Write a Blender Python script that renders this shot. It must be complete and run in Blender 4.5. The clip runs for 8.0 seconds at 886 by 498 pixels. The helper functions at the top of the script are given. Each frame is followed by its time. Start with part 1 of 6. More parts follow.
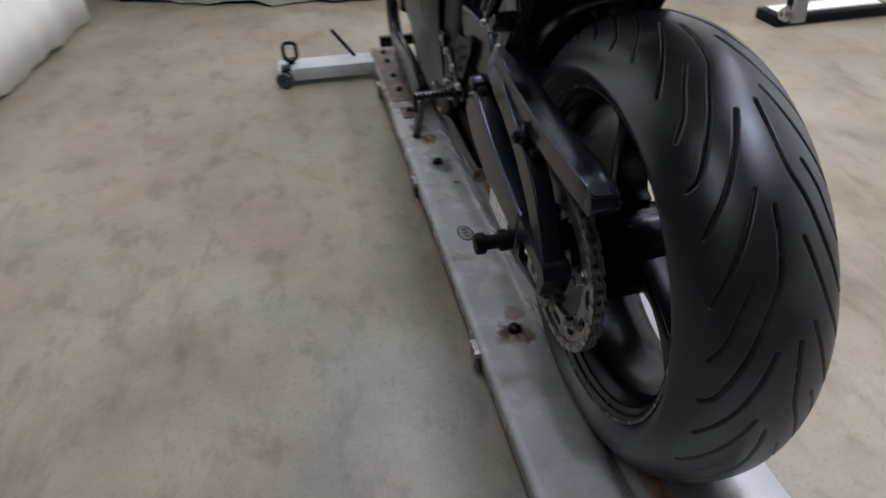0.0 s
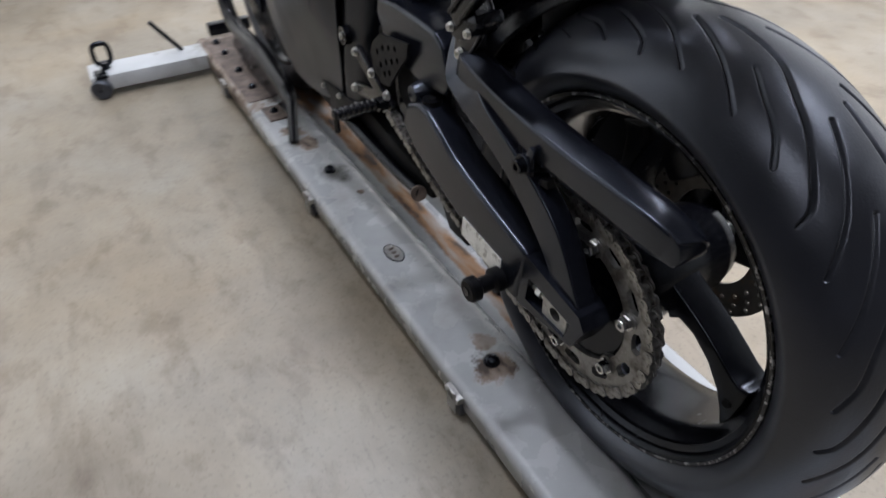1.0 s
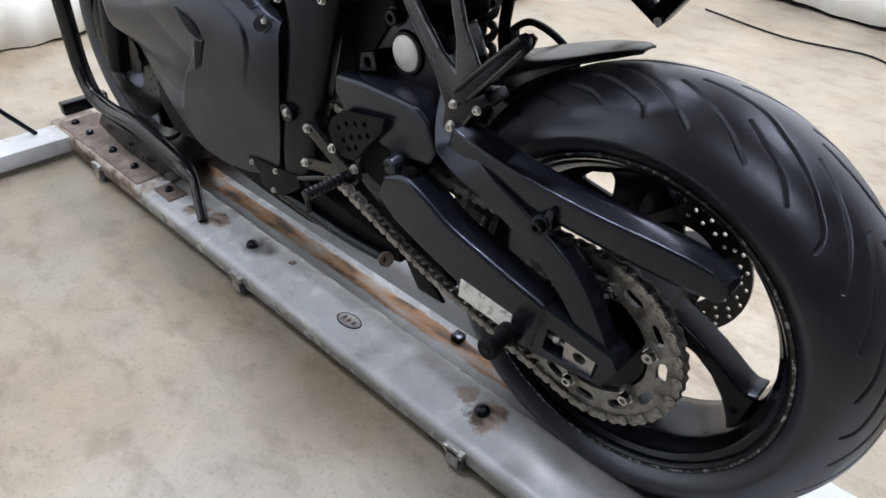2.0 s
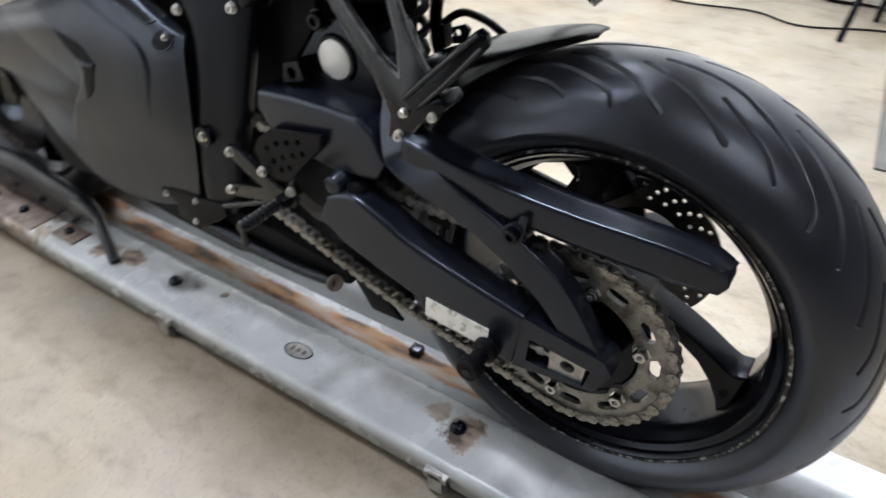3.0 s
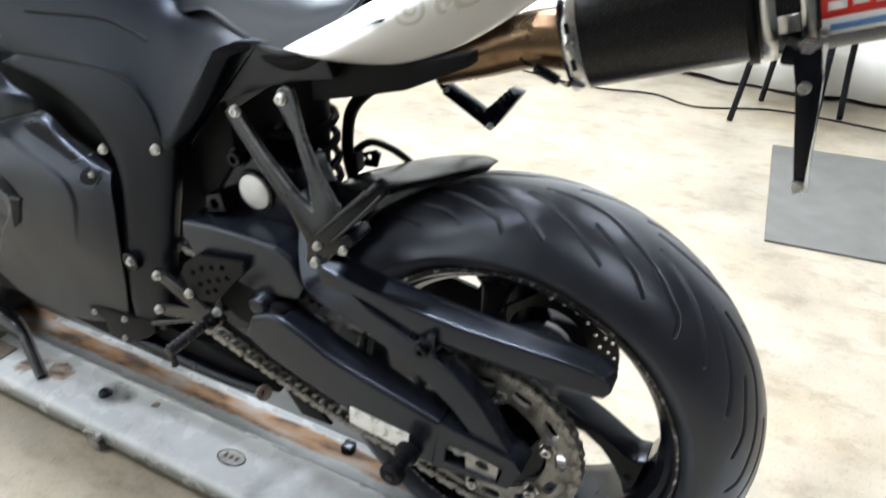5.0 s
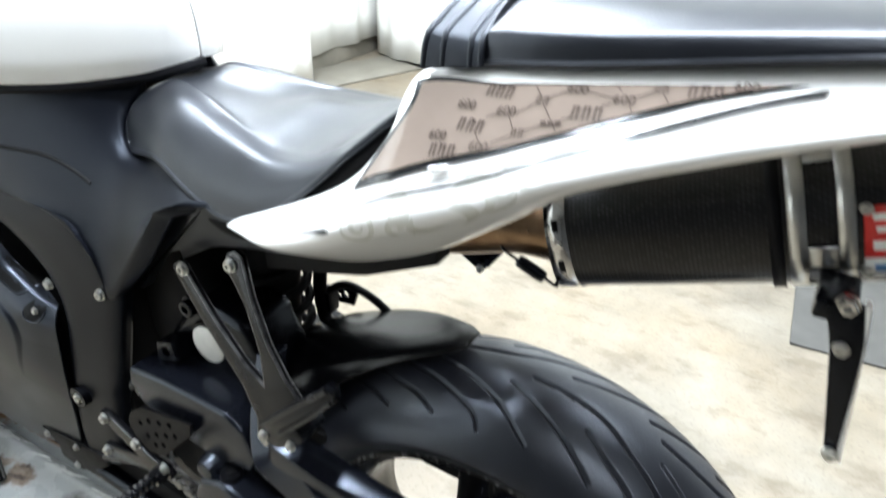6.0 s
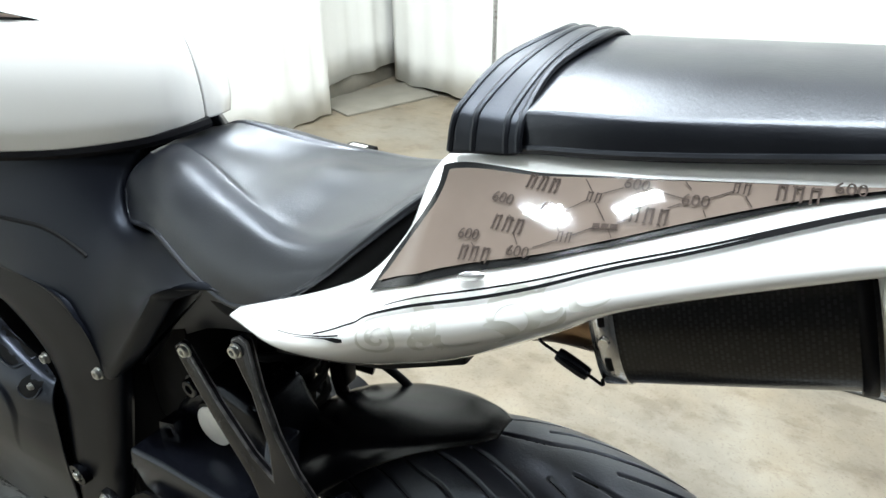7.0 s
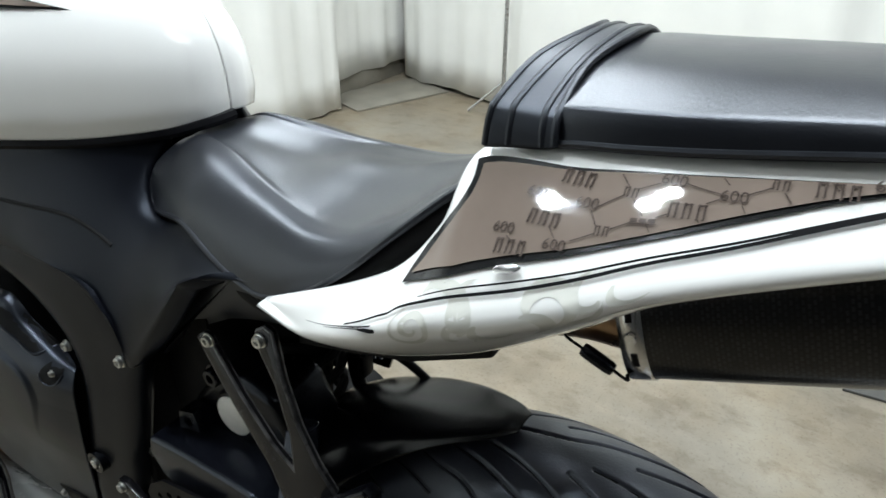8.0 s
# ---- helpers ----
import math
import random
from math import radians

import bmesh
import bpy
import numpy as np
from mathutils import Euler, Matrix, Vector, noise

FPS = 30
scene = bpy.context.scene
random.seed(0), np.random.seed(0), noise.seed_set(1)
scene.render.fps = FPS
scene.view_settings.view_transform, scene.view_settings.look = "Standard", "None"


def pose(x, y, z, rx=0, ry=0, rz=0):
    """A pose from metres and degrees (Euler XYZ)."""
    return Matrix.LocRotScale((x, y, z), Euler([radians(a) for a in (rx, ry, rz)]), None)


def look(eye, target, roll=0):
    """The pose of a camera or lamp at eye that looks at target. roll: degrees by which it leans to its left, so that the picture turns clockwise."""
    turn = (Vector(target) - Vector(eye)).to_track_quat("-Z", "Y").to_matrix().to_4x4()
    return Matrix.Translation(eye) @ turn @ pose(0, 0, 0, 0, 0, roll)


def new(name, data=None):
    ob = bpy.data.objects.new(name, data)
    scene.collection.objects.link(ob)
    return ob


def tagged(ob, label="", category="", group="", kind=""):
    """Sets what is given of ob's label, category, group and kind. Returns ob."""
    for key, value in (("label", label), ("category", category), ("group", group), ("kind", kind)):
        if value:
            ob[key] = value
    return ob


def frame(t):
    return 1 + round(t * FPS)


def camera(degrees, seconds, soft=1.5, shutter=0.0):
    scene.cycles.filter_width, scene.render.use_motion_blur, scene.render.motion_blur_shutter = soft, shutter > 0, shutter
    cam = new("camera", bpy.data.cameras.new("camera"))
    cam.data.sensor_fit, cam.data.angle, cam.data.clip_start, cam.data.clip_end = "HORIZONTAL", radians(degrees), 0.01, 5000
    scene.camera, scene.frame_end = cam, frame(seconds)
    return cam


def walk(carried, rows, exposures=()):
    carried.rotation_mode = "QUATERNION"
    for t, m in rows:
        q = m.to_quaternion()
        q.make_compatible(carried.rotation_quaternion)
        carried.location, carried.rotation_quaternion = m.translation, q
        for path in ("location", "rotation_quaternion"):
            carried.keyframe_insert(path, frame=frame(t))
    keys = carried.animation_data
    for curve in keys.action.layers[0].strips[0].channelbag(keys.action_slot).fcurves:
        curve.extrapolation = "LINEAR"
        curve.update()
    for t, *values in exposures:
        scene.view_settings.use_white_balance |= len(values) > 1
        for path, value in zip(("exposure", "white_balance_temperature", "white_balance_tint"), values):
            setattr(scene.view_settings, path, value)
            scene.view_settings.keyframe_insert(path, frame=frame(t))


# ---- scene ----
cam = camera(65.83, 8.0, shutter=0.5)
PATH = [
    (0, (-0.4228, -0.7137, 0.8979), (-0.1143, 0.8877, -0.2597), -2.18),
    (0.5, (-0.4833, -0.5659, 0.8777), (0.0683, 0.8941, -0.3729), -3.13),
    (1, (-0.5480, -0.4379, 0.8928), (0.2074, 0.9137, -0.3732), -1.13),
    (1.5, (-0.6975, -0.3494, 0.9285), (0.4273, 0.7984, -0.2620), 2.33),
    (1.7, (-0.7243, -0.3271, 0.9414), (0.4421, 0.7923, -0.2360), 1.80),
    (2.8, (-0.6872, -0.2199, 0.9183), (0.5155, 0.7861, -0.3233), -1.54),
    (3, (-0.6942, -0.1994, 0.9235), (0.6234, 0.6917, -0.2889), -0.92),
    (3.5, (-0.7466, -0.1776, 0.9503), (0.6313, 0.6154, -0.2632), -1.59),
    (4, (-0.7823, -0.1794, 0.9705), (0.6290, 0.6419, -0.1843), -1.85),
    (4.2, (-0.7778, -0.1936, 0.9721), (0.6265, 0.6393, -0.1830), -0.95),
    (5.3, (-0.6514, -0.2472, 1.0430), (0.8656, 0.5397, 0.0040), -0.62),
    (5.5, (-0.6153, -0.2428, 1.0612), (0.8903, 0.5355, -0.0005), -0.39),
    (6, (-0.5175, -0.2031, 1.1081), (0.9797, 0.6665, 0.1071), 0.85),
    (6.5, (-0.4586, -0.1604, 1.1220), (1.0392, 0.7646, 0.1729), -0.25),
    (7, (-0.4469, -0.1520, 1.1235), (1.0454, 0.7768, 0.1694), -0.48),
    (7.5, (-0.4443, -0.1533, 1.1215), (1.0466, 0.7839, 0.1735), -0.62),
    (8, (-0.4598, -0.1393, 1.1227), (1.0223, 0.7983, 0.1612), 0.22),
]
walk(cam, [(t, look(eye, target, roll)) for t, eye, target, roll in PATH],
     exposures=[(0.0, -1.06, 6200, 18), (0.5, -0.84, 6200, 17), (1.0, -0.48, 6100, 17), (1.5, -0.17, 6050, 17), (3.0, 0.14, 6200, 14), (3.5, 0.48, 6250, 13), (4.2, 0.53, 6200, 12), (5.5, 0.45, 6150, 9), (6.0, 0.3, 6050, 8), (6.5, 0.22, 6200, 7), (7.0, -0.28, 6200, 6), (7.25, -0.56, 6200, 6), (8.0, -0.88, 6200, 6)])

# ---- light ----
world = bpy.data.worlds.new("world")
scene.world = world
world.use_nodes = True
world.node_tree.nodes["Background"].inputs[0].default_value = (0.9, 0.95, 1.0, 1)
world.node_tree.nodes["Background"].inputs[1].default_value = 0.05

# fixtures: x, y, width, length, turn, watts
LAMPS = [(0.85, -0.25, 0.75, 1.5, 0, 66), (1.4, 1.3, 0.6, 1.3, 0, 78), (-0.50, 0.54, 0.045, 0.26, 40, 25), (-0.72, 0.98, 0.045, 0.13, 40, 10), (-1.15, -1.3, 0.40, 1.25, 0, 8), (0.0, 2.1, 0.35, 0.5, 0, 34), (0.14, 0.25, 0.14, 2.2, 0, 56)]
CEILING = 2.75
for lx, ly, lw, ll, turn, watts in LAMPS:
    data = bpy.data.lights.new("ceiling_tube_light", "AREA")
    data.shape, data.size, data.size_y, data.energy = "RECTANGLE", lw, ll, watts
    data.color = (0.94, 0.98, 1.02)
    lamp = new("ceiling_tube_light", data)
    lamp.matrix_basis = pose(lx, ly, CEILING - 0.075, 0, 0, turn)


# ---- materials ----
def node_mat(name, base, rough=0.5, metal=0.0, vary=0.25, scale=30.0, bump=0.0, bump_scale=200.0, second=None, second_scale=8.0,
             cut=(0.5, 0.65), rough_vary=0.1, coat=0.0, spec=0.5, stretch=(1, 1, 1), cool=0.0):
    """A surface with grain, stains and fine relief; second: the colour and roughness of wear patches."""
    m = bpy.data.materials.new(name)
    m.use_nodes = True
    nt = m.node_tree
    bsdf = nt.nodes["Principled BSDF"]
    tc = nt.nodes.new("ShaderNodeTexCoord")
    mp = nt.nodes.new("ShaderNodeMapping")
    mp.inputs["Scale"].default_value = stretch
    nt.links.new(tc.outputs["Object"], mp.inputs["Vector"])
    n1 = nt.nodes.new("ShaderNodeTexNoise")
    n1.inputs["Scale"].default_value, n1.inputs["Detail"].default_value = scale, 6
    nt.links.new(mp.outputs[0], n1.inputs["Vector"])
    ramp = nt.nodes.new("ShaderNodeValToRGB")
    lo = [max(0, c * (1 - vary)) for c in base]
    hi = [min(1, c * (1 + vary)) for c in base]
    ramp.color_ramp.elements[0].color, ramp.color_ramp.elements[1].color = (*lo, 1), (*hi, 1)
    ramp.color_ramp.elements[0].position, ramp.color_ramp.elements[1].position = 0.3, 0.7
    nt.links.new(n1.outputs["Fac"], ramp.inputs["Fac"])
    colour = ramp.outputs["Color"]
    rr = nt.nodes.new("ShaderNodeMapRange")
    rr.inputs["To Min"].default_value, rr.inputs["To Max"].default_value = max(0.02, rough - rough_vary), min(1, rough + rough_vary)
    nt.links.new(n1.outputs["Fac"], rr.inputs["Value"])
    rough_out = rr.outputs[0]
    if second:
        n2 = nt.nodes.new("ShaderNodeTexNoise")
        n2.inputs["Scale"].default_value, n2.inputs["Detail"].default_value = second_scale, 8
        n2.inputs["Roughness"].default_value = 0.65
        nt.links.new(mp.outputs[0], n2.inputs["Vector"])
        mask = nt.nodes.new("ShaderNodeMapRange")
        mask.inputs["From Min"].default_value, mask.inputs["From Max"].default_value = cut
        nt.links.new(n2.outputs["Fac"], mask.inputs["Value"])
        mix = nt.nodes.new("ShaderNodeMix")
        mix.data_type = "RGBA"
        nt.links.new(mask.outputs[0], mix.inputs["Factor"])
        nt.links.new(colour, mix.inputs["A"])
        mix.inputs["B"].default_value = (*second[0], 1)
        colour = mix.outputs["Result"]
        mr = nt.nodes.new("ShaderNodeMix")
        nt.links.new(mask.outputs[0], mr.inputs["Factor"])
        nt.links.new(rough_out, mr.inputs["A"])
        mr.inputs["B"].default_value = second[1]
        rough_out = mr.outputs["Result"]
    nt.links.new(colour, bsdf.inputs["Base Color"])
    nt.links.new(rough_out, bsdf.inputs["Roughness"])
    bsdf.inputs["Metallic"].default_value = metal
    bsdf.inputs["Coat Weight"].default_value = coat
    bsdf.inputs["Specular IOR Level"].default_value = spec
    bsdf.inputs["Specular Tint"].default_value = (1 - cool, 1 - cool * 0.65, 1, 1)
    if bump:
        nb = nt.nodes.new("ShaderNodeTexNoise")
        nb.inputs["Scale"].default_value, nb.inputs["Detail"].default_value = bump_scale, 4
        nt.links.new(mp.outputs[0], nb.inputs["Vector"])
        bp = nt.nodes.new("ShaderNodeBump")
        bp.inputs["Strength"].default_value, bp.inputs["Distance"].default_value = bump, 0.002
        nt.links.new(nb.outputs["Fac"], bp.inputs["Height"])
        nt.links.new(bp.outputs[0], bsdf.inputs["Normal"])
    return m


def concrete(name):
    """Worn polished concrete: broad tone, cloudy stains, trowel streaks and fine speckle."""
    m = bpy.data.materials.new(name)
    m.use_nodes = True
    nt = m.node_tree
    bsdf = nt.nodes["Principled BSDF"]
    tc = nt.nodes.new("ShaderNodeTexCoord")

    def noise_at(scale, detail, rough, stretch=(1, 1, 1), turn=0.0, distort=0.0):
        mp = nt.nodes.new("ShaderNodeMapping")
        mp.inputs["Scale"].default_value = stretch
        mp.inputs["Rotation"].default_value = (0, 0, turn)
        nt.links.new(tc.outputs["Object"], mp.inputs["Vector"])
        n = nt.nodes.new("ShaderNodeTexNoise")
        n.inputs["Scale"].default_value, n.inputs["Detail"].default_value = scale, detail
        n.inputs["Roughness"].default_value, n.inputs["Distortion"].default_value = rough, distort
        nt.links.new(mp.outputs[0], n.inputs["Vector"])
        return n.outputs["Fac"]

    def ramp(fac, stops):
        r = nt.nodes.new("ShaderNodeValToRGB")
        els = r.color_ramp.elements
        els[0].position, els[0].color = stops[0][0], (*stops[0][1], 1)
        els[1].position, els[1].color = stops[-1][0], (*stops[-1][1], 1)
        for p, c in stops[1:-1]:
            els.new(p).color = (*c, 1)
        nt.links.new(fac, r.inputs["Fac"])
        return r.outputs["Color"]

    def blend(kind, a, b, f):
        mx = nt.nodes.new("ShaderNodeMix")
        mx.data_type, mx.blend_type = "RGBA", kind
        mx.inputs["Factor"].default_value = f
        nt.links.new(a, mx.inputs["A"])
        nt.links.new(b, mx.inputs["B"])
        return mx.outputs["Result"]

    cloudy = noise_at(3.4, 8, 0.66, distort=0.1)
    col = ramp(cloudy, [(0.30, (0.168, 0.141, 0.104)), (0.45, (0.218, 0.187, 0.139)), (0.55, (0.244, 0.212, 0.161)), (0.72, (0.286, 0.257, 0.204))])
    patch = ramp(noise_at(2.1, 5, 0.6, distort=0.4), [(0.36, (1.03, 0.985, 0.91)), (0.50, (0.985, 0.99, 0.99)), (0.64, (0.91, 0.95, 1.01))])
    col = blend("MULTIPLY", col, patch, 0.9)
    broad = ramp(noise_at(0.8, 3, 0.5), [(0.35, (0.84, 0.83, 0.82)), (0.65, (1.0, 1.0, 1.0))])
    col = blend("MULTIPLY", col, broad, 0.7)
    mottle = ramp(noise_at(12, 7, 0.66, (1, 0.6, 1), 0.6, 0.15), [(0.36, (0.66, 0.61, 0.56)), (0.48, (1, 1, 1)), (0.57, (1, 1, 1)), (0.70, (1.12, 1.12, 1.12))])
    col = blend("MULTIPLY", col, mottle, 0.68)
    streak = ramp(noise_at(7, 7, 0.68, (1, 0.25, 1), 0.9, 0.2), [(0.34, (0.62, 0.58, 0.54)), (0.44, (1, 1, 1)), (0.60, (1, 1, 1)), (0.68, (1.18, 1.18, 1.18))])
    col = blend("MULTIPLY", col, streak, 0.52)
    speck = ramp(noise_at(130, 3, 0.5), [(0.32, (0.72, 0.70, 0.68)), (0.44, (1, 1, 1))])
    col = blend("MULTIPLY", col, speck, 0.62)
    nt.links.new(col, bsdf.inputs["Base Color"])
    rr = nt.nodes.new("ShaderNodeMapRange")
    rr.inputs["To Min"].default_value, rr.inputs["To Max"].default_value = 0.30, 0.52
    nt.links.new(cloudy, rr.inputs["Value"])
    nt.links.new(rr.outputs[0], bsdf.inputs["Roughness"])
    bp = nt.nodes.new("ShaderNodeBump")
    bp.inputs["Strength"].default_value, bp.inputs["Distance"].default_value = 0.12, 0.002
    nt.links.new(noise_at(45, 5, 0.6), bp.inputs["Height"])
    nt.links.new(bp.outputs[0], bsdf.inputs["Normal"])
    return m


CONCRETE = concrete("polished_concrete")
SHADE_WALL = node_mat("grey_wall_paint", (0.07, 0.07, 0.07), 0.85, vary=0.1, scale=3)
CLOTH = node_mat("white_curtain", (0.78, 0.78, 0.74), 0.85, vary=0.04, scale=3, bump=0.15, bump_scale=350)
DARK_ROOF = node_mat("pale_roof_deck", (0.17, 0.17, 0.17), 0.9, vary=0.2, scale=3)
PLASTER = node_mat("ceiling_paint", (0.75, 0.74, 0.70), 0.9, vary=0.05, scale=3)
STEEL_PAINT = node_mat("silver_paint", (0.39, 0.405, 0.412), 0.36, vary=0.08, scale=14, bump=0.06, bump_scale=300,
                       second=((0.235, 0.225, 0.20), 0.6), second_scale=11, cut=(0.57, 0.74))
DARK_RUST = node_mat("dark_rust", (0.105, 0.080, 0.066), 0.7, vary=0.35, scale=40, bump=0.2, second=((0.19, 0.145, 0.125), 0.6), second_scale=25, cut=(0.5, 0.7))
RUBBER = node_mat("tyre_rubber", (0.0115, 0.0122, 0.0172), 0.35, vary=0.3, scale=18, bump=0.14, bump_scale=420, second=((0.036, 0.0375, 0.044), 0.52), second_scale=7, cut=(0.52, 0.72), spec=0.95, cool=0.20)
BLACK_METAL = node_mat("black_painted_metal", (0.0022, 0.0023, 0.0036), 0.22, vary=0.2, scale=25, bump=0.05, bump_scale=400, rough_vary=0.08, second=((0.006, 0.006, 0.008), 0.42), second_scale=20, cut=(0.58, 0.8), spec=0.32, cool=0.22)
ARM_PAINT = node_mat("satin_black_alloy_paint", (0.0060, 0.0068, 0.0108), 0.26, vary=0.06, scale=14, rough_vary=0.02, spec=0.60, cool=0.25)
GLOSS_METAL = node_mat("glossy_black_metal_paint", (0.006, 0.006, 0.0075), 0.2, vary=0.15, scale=20, bump=0.05, bump_scale=200, rough_vary=0.06, spec=0.45)
BLACK_PLASTIC = node_mat("black_plastic", (0.0028, 0.0029, 0.0042), 0.46, vary=0.2, scale=40, bump=0.1, bump_scale=900, spec=0.14)
DARK_COWL = node_mat("satin_black_cowl_plastic", (0.0046, 0.0052, 0.0080), 0.32, vary=0.07, scale=9, bump=0.03, bump_scale=900, rough_vary=0.04, spec=0.55, cool=0.27)
FRAME_PLASTIC = node_mat("charcoal_plastic", (0.0026, 0.0030, 0.0050), 0.34, vary=0.08, scale=14, bump=0.05, bump_scale=1200, rough_vary=0.05, spec=0.24, cool=0.28)
HUGGER_PLASTIC = node_mat("smooth_black_mudguard_plastic", (0.0026, 0.0027, 0.0036), 0.26, vary=0.05, scale=10, rough_vary=0.02, spec=0.30)
BRACKET_GREY = node_mat("worn_grey_casting", (0.0100, 0.0102, 0.0120), 0.25, metal=0.25, vary=0.1, scale=40, bump=0.02, bump_scale=600, spec=0.5)
# Pale metal that paints the lamp's glint along bevelled edges.
EDGE_GLINT = node_mat("bright_edge_glint", (0.130, 0.130, 0.134), 0.30, metal=0.7, vary=0.3, scale=60, second=((0.025, 0.025, 0.027), 0.35), second_scale=45, cut=(0.46, 0.62))
BORDER = node_mat("dark_grey_border_paint", (0.012, 0.0125, 0.013), 0.12, vary=0.1, coat=0.3, rough_vary=0.02)
# Near-black for hidden parts, and for shade coloured into recesses and gaps.
BLACK_VOID = node_mat("black_parts_and_shade", (0.003, 0.003, 0.0035), 0.7, vary=0.2, spec=0.2)
WHITE_PAINT = node_mat("pearl_white_paint", (0.83, 0.83, 0.81), 0.16, vary=0.02, scale=6, coat=0.6, rough_vary=0.03)
GHOST = node_mat("pale_grey_ghost_print", (0.64, 0.64, 0.59), 0.16, vary=0.03, scale=9, coat=0.6, rough_vary=0.03)
GLOSS_BLACK = node_mat("black_pinstripe_paint", (0.006, 0.006, 0.007), 0.5, vary=0.1, rough_vary=0.03, spec=0.05)
TAUPE = node_mat("taupe_gloss_print", (0.195, 0.156, 0.130), 0.05, vary=0.20, scale=9, coat=0.25, rough_vary=0.012)
PRINT = node_mat("brown_print", (0.070, 0.054, 0.047), 0.05, vary=0.25, scale=90, coat=0.25, rough_vary=0.01)
VINYL = node_mat("black_seat_vinyl", (0.0080, 0.0088, 0.0115), 0.31, vary=0.12, scale=30, bump=0.09, bump_scale=520, rough_vary=0.06, spec=0.74, cool=0.16)
STRAP = node_mat("glossy_strap_vinyl", (0.007, 0.0078, 0.0105), 0.40, vary=0.1, scale=30, bump=0.05, bump_scale=420, spec=0.6, cool=0.2)
ALLOY = node_mat("bare_alloy", (0.62, 0.62, 0.60), 0.32, metal=1.0, vary=0.12, scale=60, bump=0.1, bump_scale=600)
ZINC = node_mat("dull_zinc", (0.46, 0.46, 0.45), 0.42, metal=0.9, vary=0.2, scale=80, second=((0.20, 0.16, 0.12), 0.7), second_scale=60, cut=(0.55, 0.7))
CHROME = node_mat("stainless", (0.7, 0.7, 0.7), 0.18, metal=1.0, vary=0.05)
CHAIN_STEEL = node_mat("grimy_chain_steel", (0.37, 0.365, 0.35), 0.30, metal=0.85, vary=0.35, scale=120,
                       second=((0.070, 0.056, 0.046), 0.75), second_scale=34, cut=(0.50, 0.66))
SPROCKET_STEEL = node_mat("worn_sprocket_steel", (0.33, 0.33, 0.32), 0.36, metal=0.85, vary=0.15, scale=90, second=((0.12, 0.11, 0.10), 0.6), second_scale=30, cut=(0.48, 0.68))
LIP = node_mat("scuffed_rim_edge", (0.014, 0.014, 0.016), 0.33, vary=0.2, second=((0.42, 0.42, 0.42), 0.35), second_scale=130, cut=(0.53, 0.60))
PIPE = node_mat("heat_tinted_titanium", (0.30, 0.20, 0.12), 0.28, metal=1.0, vary=0.3, scale=14, second=((0.16, 0.09, 0.05), 0.35), second_scale=16, cut=(0.45, 0.7))
LABEL_WHITE = node_mat("torn_paper_label", (0.78, 0.77, 0.72), 0.7, vary=0.12, scale=70, second=((0.42, 0.40, 0.35), 0.8), second_scale=80, cut=(0.54, 0.62))
CAP_FACE = node_mat("machined_cap_face", (0.78, 0.78, 0.76), 0.55, metal=0.35, vary=0.06, scale=80, bump=0.1, bump_scale=500)
RED = node_mat("red_print", (0.62, 0.025, 0.02), 0.3, vary=0.05)
SIGN_WHITE = node_mat("white_print", (0.80, 0.80, 0.78), 0.3, vary=0.03)
BLUE = node_mat("blue_print", (0.10, 0.24, 0.50), 0.3, vary=0.1)
DARK_STEEL = node_mat("dark_brake_steel", (0.060, 0.058, 0.055), 0.36, metal=0.85, vary=0.2, scale=60, second=((0.10, 0.07, 0.05), 0.6), second_scale=40, cut=(0.55, 0.7))
MAT_GREY = node_mat("grey_mat", (0.075, 0.074, 0.068), 0.85, vary=0.18, scale=10, bump=0.4, bump_scale=300)
SOOT = node_mat("grey_base_board", (0.21, 0.195, 0.160), 0.5, vary=0.15, scale=9)
GLOW = bpy.data.materials.new("lit_diffuser")
GLOW.use_nodes = True
GLOW.node_tree.nodes["Principled BSDF"].inputs["Emission Color"].default_value = (1, 0.96, 0.9, 1)
GLOW.node_tree.nodes["Principled BSDF"].inputs["Emission Strength"].default_value = 6.0

# Carbon weave: two crossed bands of dark twill under clear lacquer.
CARBON = bpy.data.materials.new("carbon_weave")
CARBON.use_nodes = True
_nt = CARBON.node_tree
_b = _nt.nodes["Principled BSDF"]
_tc = _nt.nodes.new("ShaderNodeTexCoord")
_ck = _nt.nodes.new("ShaderNodeTexBrick")
_ck.inputs["Scale"].default_value = 1.0
_ck.inputs["Brick Width"].default_value, _ck.inputs["Row Height"].default_value = 0.0048, 0.0034
_ck.inputs["Mortar Size"].default_value = 0.0008
_ck.inputs["Color1"].default_value, _ck.inputs["Color2"].default_value = (0.004, 0.004, 0.005, 1), (0.020, 0.021, 0.023, 1)
_ck.inputs["Mortar"].default_value = (0.0015, 0.0015, 0.0018, 1)
_nt.links.new(_tc.outputs["UV"], _ck.inputs["Vector"])
_nt.links.new(_ck.outputs["Color"], _b.inputs["Base Color"])
_b.inputs["Roughness"].default_value = 0.38
_b.inputs["Specular IOR Level"].default_value = 0.3
_b.inputs["Coat Weight"].default_value = 0.45
_b.inputs["Coat Roughness"].default_value = 0.07
_bp = _nt.nodes.new("ShaderNodeBump")
_bp.inputs["Strength"].default_value, _bp.inputs["Distance"].default_value = 0.25, 0.0005
_nt.links.new(_ck.outputs["Fac"], _bp.inputs["Height"])
_bp.invert = True
_nt.links.new(_bp.outputs[0], _b.inputs["Normal"])


# ---- builders ----
def world_of(ob):
    m = ob.matrix_basis.copy()
    if ob.parent:
        m = world_of(ob.parent) @ ob.matrix_parent_inverse @ m
    return m


